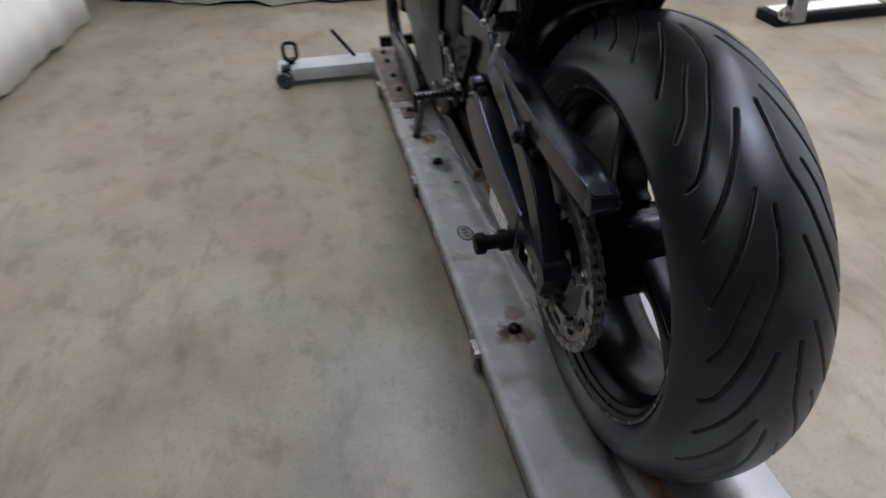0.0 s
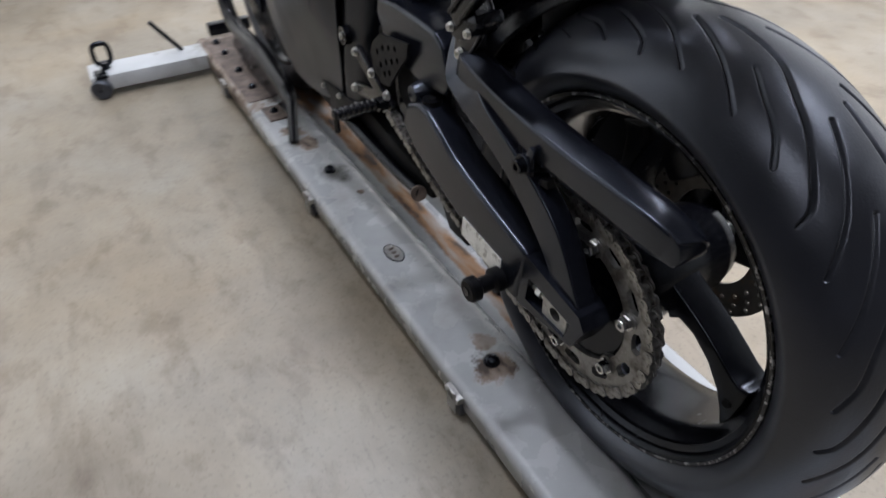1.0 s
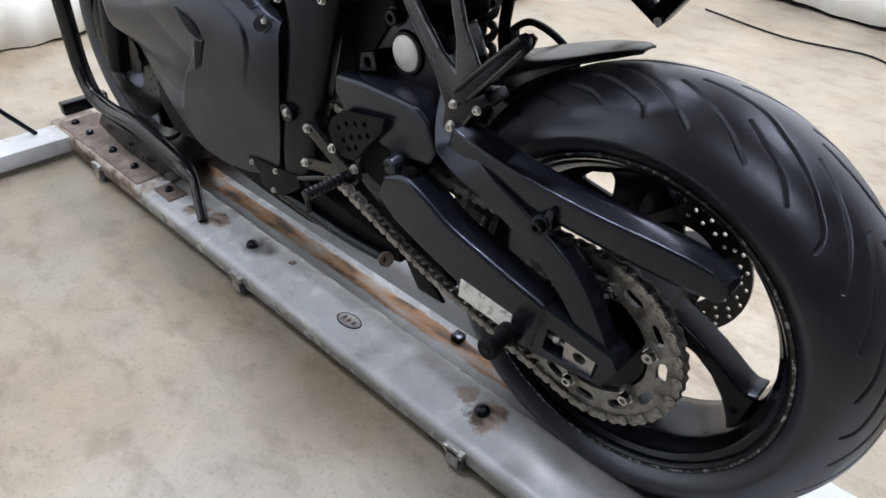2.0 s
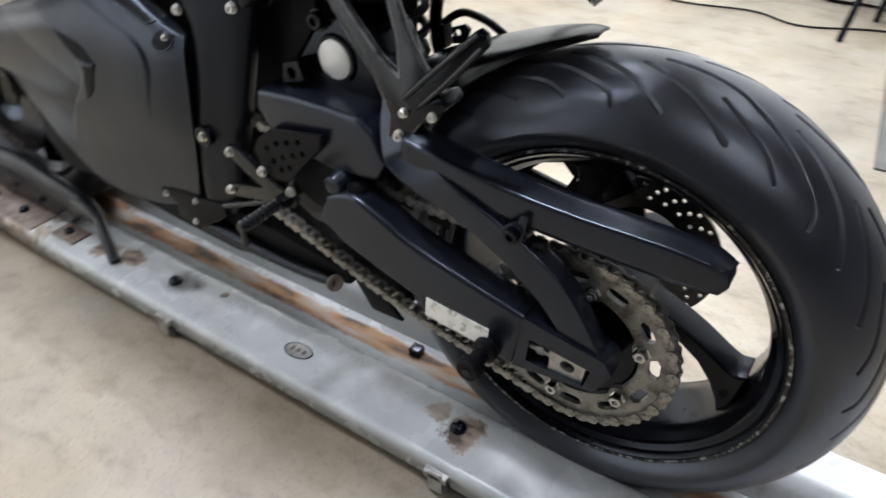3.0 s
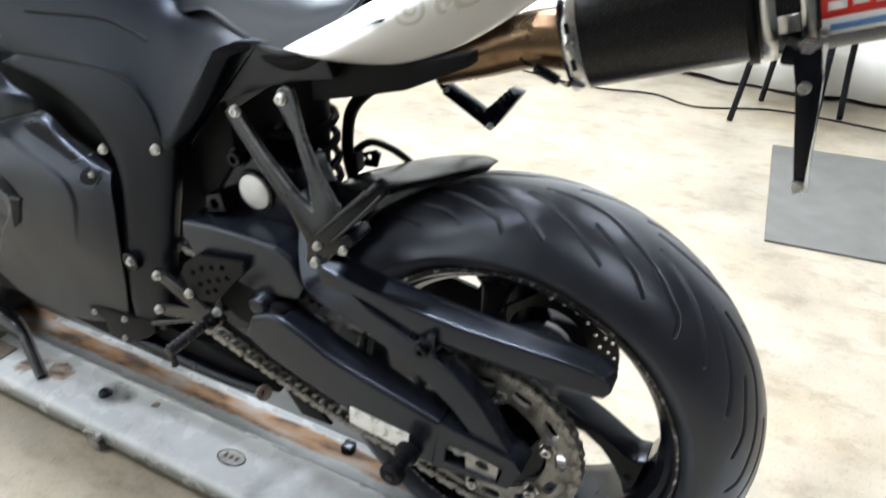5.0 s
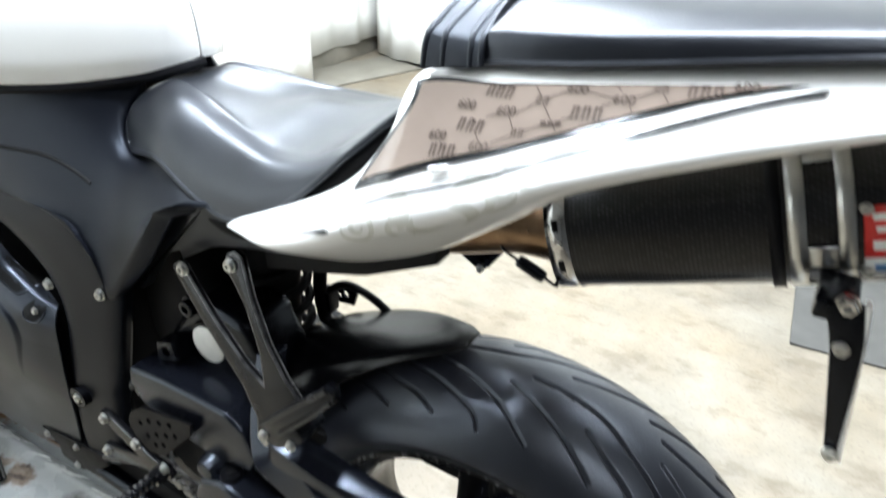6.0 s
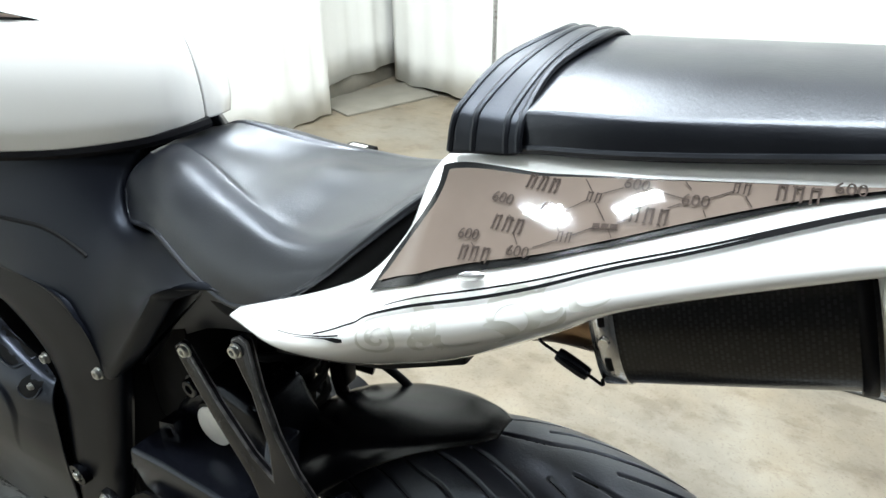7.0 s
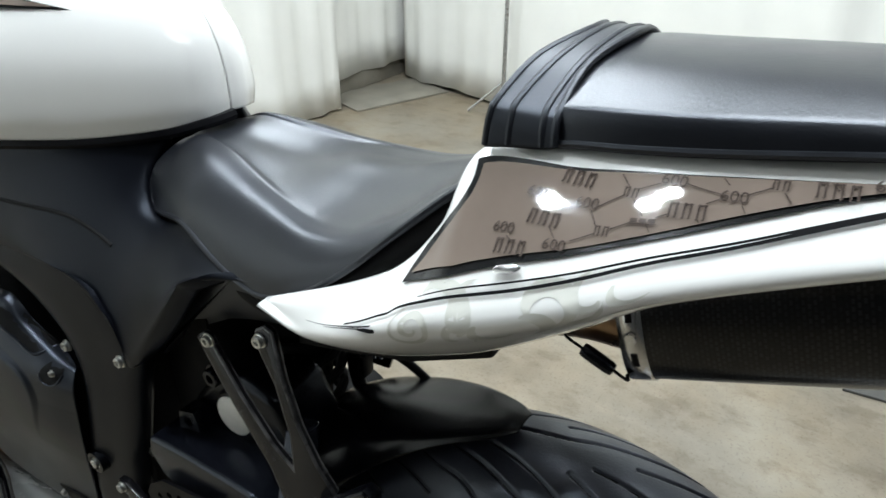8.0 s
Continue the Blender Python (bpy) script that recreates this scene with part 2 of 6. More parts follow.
def attach(ob, parent):
    ob.parent = parent
    ob.matrix_parent_inverse = world_of(parent).inverted()
    return ob


def finish(me, material, angle=38):
    if material:
        me.materials.append(material)
    me.shade_smooth()
    me.set_sharp_from_angle(angle=radians(angle))
    return me


def to_mesh(bm, name, material, angle=38):
    me = bpy.data.meshes.new(name)
    bm.normal_update()
    bm.to_mesh(me)
    bm.free()
    return finish(me, material, angle)


def part(name, bm, material, parent, label="", angle=38):
    """One mesh object under a thing or under a part; bm is in the world's metres."""
    me = bm if isinstance(bm, bpy.types.Mesh) else to_mesh(bm, name, material, angle)
    ob = new(name, me)
    if parent:
        attach(ob, parent)
    if label:
        tagged(ob, label)
    return ob


def thing(name, label, category, at=(0, 0, 0), group="", kind=""):
    ob = new(name)
    ob.matrix_basis = Matrix.Translation(at)
    ob.empty_display_size = 0.05
    return tagged(ob, label, category, group, kind)


def piece(name, me, m, parent, label=""):
    ob = new(name, me)
    ob.matrix_basis = m
    if parent:
        attach(ob, parent)
    return tagged(ob, label)


def spline(pts, n=6, closed=False):
    """Catmull-Rom through pts, n steps a span."""
    p = [np.array(q, float) for q in pts]
    out, k = [], len(p)
    for i in range(k if closed else k - 1):
        if closed:
            a, b, c, d = p[i - 1], p[i], p[(i + 1) % k], p[(i + 2) % k]
        else:
            b, c = p[i], p[i + 1]
            a = p[i - 1] if i else 2 * b - c
            d = p[i + 2] if i + 2 < k else 2 * c - b
        for j in range(n):
            t = j / n
            out.append(0.5 * (2 * b + (c - a) * t + (2 * a - 5 * b + 4 * c - d) * t * t + (3 * b - a - 3 * c + d) * t ** 3))
    if not closed:
        out.append(p[-1])
    return out


def bevelled(bm, size, segs=2, limit=0.5):
    edges = [e for e in bm.edges if len(e.link_faces) == 2 and e.calc_face_angle(0) > limit]
    if size > 0:
        bmesh.ops.bevel(bm, geom=edges, offset=size, segments=segs, profile=0.6, affect="EDGES", clamp_overlap=True)
    return bm


def add_plate(bm, outline, x0, x1, holes=()):
    """A flat piece in the y-z plane from x0 to x1."""
    fresh = []
    for loop in (outline, *holes):
        vs = [bm.verts.new((x0, q[0], q[1])) for q in loop]
        fresh += [bm.edges.new((vs[i - 1], vs[i])) for i in range(len(vs))]
    made = bmesh.ops.triangle_fill(bm, use_beauty=True, edges=fresh, normal=(-1, 0, 0))
    faces = [g for g in made["geom"] if isinstance(g, bmesh.types.BMFace)]
    bmesh.ops.recalc_face_normals(bm, faces=faces)
    ext = bmesh.ops.extrude_face_region(bm, geom=faces)
    bmesh.ops.translate(bm, vec=(x1 - x0, 0, 0), verts=[g for g in ext["geom"] if isinstance(g, bmesh.types.BMVert)])
    bmesh.ops.recalc_face_normals(bm, faces=bm.faces[:])
    return bm


def plate(outline, x0, x1, holes=(), bevel=0.003, smooth=0, segs=2):
    bm = bmesh.new()
    if smooth:
        outline = [tuple(q) for q in spline(outline, smooth, True)]
    add_plate(bm, outline, x0, x1, holes)
    if not holes:
        bmesh.ops.dissolve_limit(bm, angle_limit=0.01, verts=bm.verts[:], edges=bm.edges[:])
    return bevelled(bm, bevel, segs)


def ring_pts(cy, cz, r, n=16, squash=1.0, turn=0.0):
    return [(cy + r * math.cos(a) * math.cos(turn) - r * squash * math.sin(a) * math.sin(turn),
             cz + r * math.cos(a) * math.sin(turn) + r * squash * math.sin(a) * math.cos(turn)) for a in [2 * math.pi * i / n for i in range(n)]]


def grid_mesh(name, P, material, closed_u=False, closed_v=False, angle=60, uv=None):
    """A mesh from an array of points, rows u and columns v."""
    nu, nv = P.shape[:2]
    me = bpy.data.meshes.new(name)
    faces = []
    for i in range(nu if closed_u else nu - 1):
        for j in range(nv if closed_v else nv - 1):
            a, b = i * nv + j, i * nv + (j + 1) % nv
            c, d = ((i + 1) % nu) * nv + (j + 1) % nv, ((i + 1) % nu) * nv + j
            faces.append((a, b, c, d))
    me.from_pydata(P.reshape(-1, 3).tolist(), [], faces)
    if uv is not None:
        lay = me.uv_layers.new(name="UV")
        flat = uv.reshape(-1, 2)
        idx = np.empty(len(me.loops), np.int32)
        me.loops.foreach_get("vertex_index", idx)
        lay.data.foreach_set("uv", flat[idx].ravel())
    me.update()
    return finish(me, material, angle)


def net(rows, nu=6, nv=6, closed_v=False):
    """A smooth surface through rows of control points."""
    rows = [spline(r, nv, closed_v) for r in rows]
    cols = [spline([r[j] for r in rows], nu) for j in range(len(rows[0]))]
    return np.array(cols).transpose(1, 0, 2)


def shell(name, P, material, parent, thick=0.003, label="", closed_v=False, angle=60):
    ob = part(name, grid_mesh(name, P, material, False, closed_v, angle), None, parent, label)
    if thick:
        mod = ob.modifiers.new("thickness", "SOLIDIFY")
        mod.thickness, mod.offset = thick, 0
    return ob


def mirrored(P):
    Q = P.copy()
    Q[..., 0] *= -1
    return Q[::-1]


def turned(profile, n=64, cy=0.0, cz=0.0, closed=True):
    """A body of revolution about an axis along x; profile: (x, radius)."""
    bm = bmesh.new()
    rings = [[bm.verts.new((x, cy + r * math.cos(2 * math.pi * i / n), cz + r * math.sin(2 * math.pi * i / n))) for i in range(n)] for x, r in profile]
    k = len(rings)
    for a in range(k if closed else k - 1):
        A, B = rings[a], rings[(a + 1) % k]
        for i in range(n):
            bm.faces.new((A[i], A[(i + 1) % n], B[(i + 1) % n], B[i]))
    if not closed:
        for r in (rings[0], rings[-1]):
            if (r[0].co - r[n // 2].co).length > 1e-4:
                bm.faces.new(r)
    bmesh.ops.remove_doubles(bm, verts=bm.verts[:], dist=1e-6)
    bmesh.ops.recalc_face_normals(bm, faces=bm.faces[:])
    return bm


def add_tube(bm, pts, r, n=12, smooth=5, caps=True):
    """A round bar along a smooth line; r may be a list, one for each point."""
    rs = r if isinstance(r, (list, tuple)) else [r] * len(pts)
    if smooth and len(pts) > 2:
        full = spline([(*p, q) for p, q in zip(pts, rs)], smooth)
    else:
        full = [np.array((*p, q), float) for p, q in zip(pts, rs)]
    P = [Vector(q[:3]) for q in full]
    rings, side = [], None
    for i, p in enumerate(P):
        d = (P[min(i + 1, len(P) - 1)] - P[max(i - 1, 0)]).normalized()
        if side is None:
            side = d.orthogonal().normalized()
        side = (side - d * side.dot(d)).normalized()
        up = d.cross(side)
        rings.append([bm.verts.new(p + (side * math.cos(2 * math.pi * k / n) + up * math.sin(2 * math.pi * k / n)) * full[i][3]) for k in range(n)])
    for A, B in zip(rings, rings[1:]):
        for k in range(n):
            bm.faces.new((A[k], A[(k + 1) % n], B[(k + 1) % n], B[k]))
    if caps:
        bm.faces.new(rings[0])
        bm.faces.new(rings[-1])
    bmesh.ops.recalc_face_normals(bm, faces=bm.faces[:])
    return bm


def tube(pts, r, n=12, smooth=5, caps=True):
    return add_tube(bmesh.new(), pts, r, n, smooth, caps)


def add_box(bm, c, size, m=None):
    made = bmesh.ops.create_cube(bm, size=1.0)
    mat = Matrix.Translation(c) @ (m or Matrix.Identity(4)) @ Matrix.Diagonal((*size, 1))
    bmesh.ops.transform(bm, matrix=mat, verts=made["verts"])
    return bm


def box(c, size, bevel=0.003, m=None, segs=2):
    return bevelled(add_box(bmesh.new(), c, size, m), bevel, segs)


def bolt_mesh(name, r, h, material, hexed=False):
    """A screw head that points along -x, with a socket in it."""
    n = 6 if hexed else 20
    prof = [(0, r * 1.25), (-h * 0.25, r * 1.25), (-h * 0.25, r), (-h * 0.85, r), (-h, r * 0.88), (-h, r * 0.5), (-h * 0.5, r * 0.48), (-h * 0.5, 0.0)]
    bm = turned([(0, 0.0)] + prof, n, closed=False)
    return to_mesh(bm, name, material, 30)


BOLT_S = bolt_mesh("bolt", 0.0044, 0.005, ALLOY)
BOLT_M = bolt_mesh("bolt", 0.0060, 0.006, ALLOY)
BOLT_HEX = bolt_mesh("bolt", 0.0085, 0.012, CHROME, True)
BOLT_BLACK = bolt_mesh("bolt", 0.0085, 0.008, BLACK_METAL)


def bolts(mesh, places, parent):
    for p in places:
        piece("bolt", mesh, Matrix.Translation(p), parent)


# ---- setting ----
def slab(name, x0, y0, x1, y1, z, depth, material, label, category):
    return tagged(part(name, box(((x0 + x1) / 2, (y0 + y1) / 2, z - depth / 2), (x1 - x0, y1 - y0, depth), 0), material, None), label, category, kind="structure")


slab("floor", -3.2, -3.6, 4.2, 4.6, 0.0, 0.1, CONCRETE, "worn tan polished concrete workshop floor", "floor")
slab("ceiling", -3.2, -3.6, 4.2, 4.6, CEILING + 0.1, 0.1, DARK_ROOF, "pale grey unlit roof deck above the booth", "ceiling")
for wname, wc, ws in (("wall_north", (0.5, 4.55, 1.4), (7.4, 0.1, 2.8)), ("wall_south", (0.5, -3.55, 1.4), (7.4, 0.1, 2.8)),
                      ("wall_west", (-3.15, 0.5, 1.4), (0.1, 8.0, 2.8)), ("wall_east", (4.15, 0.5, 1.4), (0.1, 8.0, 2.8))):
    tagged(part(wname, box(wc, ws, 0), SHADE_WALL, None), "plain grey workshop wall behind the curtains", "wall", kind="structure")


def curtain(label, path, folds, depth, z0=0.012, z1=2.68, seed=0, flare=0.0):
    """A hanging cloth along a line on the floor, with vertical folds that run out towards the hem."""
    rnd = random.Random(seed)
    line = spline(path, 8)
    pts = np.array(line)
    seg = np.r_[0, np.cumsum(np.hypot(*np.diff(pts, axis=0).T))]
    length = seg[-1]
    n = int(folds * 10)
    s = np.linspace(0, length, n + 1)
    base = np.stack([np.interp(s, seg, pts[:, 0]), np.interp(s, seg, pts[:, 1])], 1)
    tan = np.gradient(base, axis=0)
    tan /= np.linalg.norm(tan, axis=1)[:, None]
    nor = np.stack([-tan[:, 1], tan[:, 0]], 1)
    ph = [rnd.uniform(0, 6.28) for _ in range(4)]
    zs = np.linspace(z0, z1, 16)
    P = np.zeros((len(zs), n + 1, 3))
    for i, z in enumerate(zs):
        f = (z - z0) / (z1 - z0)
        u = s / length * 2 * math.pi
        wave = np.sin(u * folds + ph[0] + 0.5 * np.sin(u * 3 + ph[1])) * (0.55 + 0.45 * np.sin(u * folds * 0.31 + ph[2])) + 0.35 * np.sin(u * folds * 2.3 + ph[3] + f)
        d = depth * wave * (0.75 + 0.25 * (1 - f)) + flare * (1 - f) ** 3
        P[i, :, :2] = base + nor * d[:, None]
        P[i, :, 2] = z + (0.006 * np.sin(u * folds * 0.7 + ph[1]) if i == 0 else 0)
    ob = part("curtain", grid_mesh("curtain", P, CLOTH, angle=180), None, None)
    mod = ob.modifiers.new("thickness", "SOLIDIFY")
    mod.thickness = 0.002
    return tagged(ob, label, "curtain", group="booth curtains")


curtain("white cloth booth curtain that hangs to the floor in soft folds", [(-1.62, 0.9), (-1.53, 1.35), (-1.46, 1.8), (-1.37, 2.5), (-1.42, 2.75), (-1.8, 2.9)], 6, 0.02, seed=1)
curtain("white cloth booth curtain along the far side of the booth", [(-1.75, 3.15), (-1.4, 3.03), (-0.75, 2.72), (-0.13, 2.58), (0.6, 2.52), (1.2, 2.35), (1.76, 2.28), (2.27, 2.245)], 12, 0.03, seed=2)
curtain("white cloth booth curtain with loose gathered folds", [(3.02, 2.36), (2.93, 2.08), (2.83, 1.62), (2.75, 1.0), (2.68, 0.62), (2.60, 0.2), (2.51, -0.38), (2.52, -1.4), (2.5, -3.0)], 13, 0.022, z0=0.022, seed=3)
curtain("white cloth hung across the gap above a grey base", [(2.22, 2.36), (2.6, 2.42), (3.0, 2.40), (3.3, 2.36)], 4, 0.012, z0=0.10, seed=7)
baseb = thing("base_board", "grey painted base board in the gap between curtains", "base board", (2.62, 2.44, 0))
part("plinth", box((2.74, 2.46, 0.07), (1.08, 0.05, 0.14), 0.01), SOOT, baseb)
part("threshold", bevelled(add_box(bmesh.new(), (2.66, 2.22, 0.006), (0.62, 0.36, 0.012), pose(0, 0, 0, 0, 0, -20)), 0.003), SOOT, baseb)

pole = thing("curtain_pole", "thin grey steel pole of the curtain frame", "pole", (2.72, 1.5, 0))
part("upright", tube([(2.72, 1.5, 0.0), (2.72, 1.5, 2.6)], 0.011, smooth=0), ZINC, pole)
part("foot", tube([(2.72, 1.5, 0.17), (2.63, 1.66, 0.012)], 0.007, smooth=0), ZINC, pole)
part("foot", tube([(2.72, 1.5, 0.17), (2.66, 1.36, 0.012)], 0.007, smooth=0), ZINC, pole)

for lx, ly, lw, ll, turn, watts in LAMPS:
    lt = thing("ceiling_light", "white ceiling fixture with a lit diffuser", "ceiling light", (lx, ly, CEILING), group="ceiling lights")
    part("housing", box((lx, ly, CEILING - 0.03), (lw + 0.06, ll + 0.06, 0.06), 0.005, pose(0, 0, 0, 0, 0, turn)), PLASTER, lt)
    part("diffuser", box((lx, ly, CEILING - 0.066), (lw, ll, 0.01), 0.002, pose(0, 0, 0, 0, 0, turn)), GLOW, lt)

tagged(part("floor_mat", box((1.581, -0.676, 0.004), (0.729, 0.86, 0.008), 0.002, pose(0, 0, 0, 0, 0, 3.8)), MAT_GREY, None), "flat dark grey mat lying on the concrete floor", "mat")

# ---- the dolly under the motorcycle ----
def stained_paint(name, stains, strips=(), front=None, tint=(0.20, 0.155, 0.12, 1), oil=()):
    """Silver paint with rust blooms (x, y, radius), rust strips (x0, x1) along y a rusty end beyond y = front, and oily smudges (x, y, radius)."""
    m = node_mat(name, (0.39, 0.405, 0.412), 0.26, vary=0.08, scale=14, bump=0.03, bump_scale=300, second=((0.29, 0.285, 0.28), 0.4), second_scale=9, cut=(0.52, 0.78))
    nt = m.node_tree
    bsdf = nt.nodes["Principled BSDF"]
    paint = bsdf.inputs["Base Color"].links[0].from_socket
    rough = bsdf.inputs["Roughness"].links[0].from_socket
    tc = nt.nodes.new("ShaderNodeTexCoord")
    sep = nt.nodes.new("ShaderNodeSeparateXYZ")
    nt.links.new(tc.outputs["Object"], sep.inputs[0])
    nz = nt.nodes.new("ShaderNodeTexNoise")
    nz.inputs["Scale"].default_value, nz.inputs["Detail"].default_value, nz.inputs["Roughness"].default_value = 26, 8, 0.7
    nt.links.new(tc.outputs["Object"], nz.inputs["Vector"])

    def op(kind, a, b=None, clamp=False):
        n = nt.nodes.new("ShaderNodeMath")
        n.operation, n.use_clamp = kind, clamp
        for i, v in enumerate((a, b)):
            if v is None:
                continue
            if isinstance(v, (int, float)):
                n.inputs[i].default_value = v
            else:
                nt.links.new(v, n.inputs[i])
        return n.outputs[0]

    wobble = op("MULTIPLY", op("SUBTRACT", nz.outputs["Fac"], 0.5), 2.6)
    mask = None
    fields = []
    for x, y, r in stains:
        dx, dy = op("SUBTRACT", sep.outputs["X"], x), op("SUBTRACT", sep.outputs["Y"], y)
        d = op("SQRT", op("ADD", op("MULTIPLY", dx, dx), op("MULTIPLY", dy, dy)))
        fields.append(op("SUBTRACT", 1.0, op("DIVIDE", d, r)))
    for x0, x1 in strips:
        fields.append(op("SUBTRACT", 1.0, op("DIVIDE", op("ABSOLUTE", op("SUBTRACT", sep.outputs["X"], (x0 + x1) / 2)), (x1 - x0) / 2)))
    if front is not None:
        fields.append(op("MULTIPLY", op("SUBTRACT", sep.outputs["Y"], front), 7.0))
    for k, fld in enumerate(fields):
        along = len(stains) <= k < len(stains) + len(strips)
        one = op("MULTIPLY", op("ADD", fld, op("MULTIPLY", wobble, 0.35 if along else 1.0)), 3.0, True)
        mask = one if mask is None else op("MAXIMUM", mask, one)
    rustc = nt.nodes.new("ShaderNodeValToRGB")
    els = rustc.color_ramp.elements
    els[0].position, els[0].color = 0.36, (0.055, 0.040, 0.032, 1)
    els[1].position, els[1].color = 0.64, (0.30, 0.265, 0.23, 1)
    e = els.new(0.47)
    e.color = tint
    n3 = nt.nodes.new("ShaderNodeTexNoise")
    n3.inputs["Scale"].default_value, n3.inputs["Detail"].default_value = 38, 7
    mp = nt.nodes.new("ShaderNodeMapping")
    mp.inputs["Scale"].default_value = (1, 0.22 if strips else 0.5, 1)
    nt.links.new(tc.outputs["Object"], mp.inputs[0])
    nt.links.new(mp.outputs[0], n3.inputs["Vector"])
    nt.links.new(n3.outputs["Fac"], rustc.inputs["Fac"])
    mix = nt.nodes.new("ShaderNodeMix")
    mix.data_type = "RGBA"
    nt.links.new(mask, mix.inputs["Factor"])
    nt.links.new(paint, mix.inputs["A"])
    nt.links.new(rustc.outputs["Color"], mix.inputs["B"])
    coat = mix.outputs["Result"]
    for x, y, r in oil:
        dx, dy = op("SUBTRACT", sep.outputs["X"], x), op("SUBTRACT", sep.outputs["Y"], y)
        d = op("SQRT", op("ADD", op("MULTIPLY", dx, dx), op("MULTIPLY", dy, dy)))
        smear = op("MULTIPLY", op("ADD", op("SUBTRACT", 1.0, op("DIVIDE", d, r)), op("MULTIPLY", wobble, 0.5)), 1.1, True)
        dark = nt.nodes.new("ShaderNodeMix")
        dark.data_type = "RGBA"
        nt.links.new(smear, dark.inputs["Factor"])
        nt.links.new(coat, dark.inputs["A"])
        dark.inputs["B"].default_value = (0.055, 0.056, 0.048, 1)
        coat = dark.outputs["Result"]
    nt.links.new(coat, bsdf.inputs["Base Color"])
    mr = nt.nodes.new("ShaderNodeMix")
    nt.links.new(mask, mr.inputs["Factor"])
    nt.links.new(rough, mr.inputs["A"])
    mr.inputs["B"].default_value = 0.8
    nt.links.new(mr.outputs["Result"], bsdf.inputs["Roughness"])
    return m


RAIL_PAINT = stained_paint("silver_paint_rust_blooms", [(-0.130, 0.150, 0.040), (-0.118, 0.200, 0.024), (-0.134, 0.950, 0.034), (-0.14, 1.02, 0.034), (-0.11, 0.70, 0.010)], front=1.16, oil=[(-0.128, 0.800, 0.040), (-0.120, 0.765, 0.022)])
CHANNEL_PAINT = stained_paint("silver_paint_rusty_track", [], strips=[(-0.034, 0.015)], front=1.15, tint=(0.25, 0.135, 0.062, 1))


def folded(name, profile, y0, y1, material, parent, thick=0.004, r=0.009, label=""):
    """Folded sheet steel along y; profile: (x, z), its corners rounded by r."""
    pts = []
    for i, p in enumerate(profile):
        p = Vector(p)
        if 0 < i < len(profile) - 1:
            a, b = (Vector(profile[i - 1]) - p).normalized(), (Vector(profile[i + 1]) - p).normalized()
            rr = min(r, (Vector(profile[i - 1]) - p).length * 0.45, (Vector(profile[i + 1]) - p).length * 0.45)
            for k in range(5):
                t = k / 4
                pts.append((p + a * rr) * (1 - t) ** 2 + p * 2 * t * (1 - t) + (p + b * rr) * t * t)
        else:
            pts.append(p)
    ys = np.linspace(y0, y1, 40)
    P = np.array([[(q.x, y, q.y) for q in pts] for y in ys])
    ob = part(name, grid_mesh(name, P, material, angle=50), None, parent, label)
    mod = ob.modifiers.new("thickness", "SOLIDIFY")
    mod.thickness, mod.offset = thick, -1
    return ob


RT = 0.064
dolly = thing("motorcycle_dolly", "silver-painted steel motorcycle dolly with rusty wheel channel on small casters", "dolly", (0, 0.4, 0))
folded("left_deck", [(-0.196, 0.026), (-0.196, RT), (-0.088, RT), (-0.052, 0.0155)][::-1], -0.95, 1.72, RAIL_PAINT, dolly)
folded("wheel_channel", [(-0.058, 0.0152), (0.032, 0.0152)][::-1], -0.95, 1.72, CHANNEL_PAINT, dolly)
folded("right_deck", [(0.030, 0.0155), (0.070, RT), (0.135, RT), (0.135, 0.028)][::-1], -0.95, 1.72, STEEL_PAINT, dolly)
part("cross_arm", bevelled(add_box(bmesh.new(), (-0.33, 1.655, 0.041), (0.385, 0.105, 0.044), pose(0, 0, 0, 0, 0, -2)), 0.006), STEEL_PAINT, dolly)
part("cross_arm", bevelled(add_box(bmesh.new(), (0.33, 1.655, 0.041), (0.385, 0.105, 0.044), pose(0, 0, 0, 0, 0, 2)), 0.006), STEEL_PAINT, dolly)
part("front_bar", box((-0.09, 1.735, 0.085), (0.13, 0.03, 0.035), 0.003), BLACK_METAL, dolly)

# rail bolts, plug and badge
dome = to_mesh(bevelled(turned([(0, 0.0), (0, 0.0135), (-0.006, 0.0135), (-0.012, 0.011), (-0.0155, 0.006), (-0.016, 0.0)], 16, closed=False), 0), "carriage_bolt", BLACK_METAL)
for bx, by in ((-0.130, 0.159), (-0.134, 0.811)):
    piece("carriage_bolt", dome, pose(bx, by, RT, 0, 90, 0), dolly, "black domed bolt in a rust bloom")
part("plug", box((0.004, 0.334, 0.024), (0.022, 0.022, 0.018), 0.003), BLACK_METAL, dolly, "small black rubber plug")
badge = part("badge", plate(ring_pts(0, 0, 0.027, 28, 0.55), 0, 0.0016, bevel=0.0004), ZINC, dolly, "oval metal badge")
badge.matrix_basis = pose(-0.142, 0.479, RT + 0.0058, 0, 90, 4)
ringo = part("badge_rim", plate(ring_pts(0, 0, 0.0285, 28, 0.575), 0, 0.0020, holes=[ring_pts(0, 0, 0.0268, 28, 0.545)], bevel=0), BLACK_METAL, badge)
ringo.matrix_basis = badge.matrix_basis.copy()
for k in (-1, 0, 1):
    part("badge_bar", box((-0.142, 0.479 + k * 0.0125, RT + 0.0062), (0.009, 0.0060, 0.001), 0), DARK_RUST, badge)


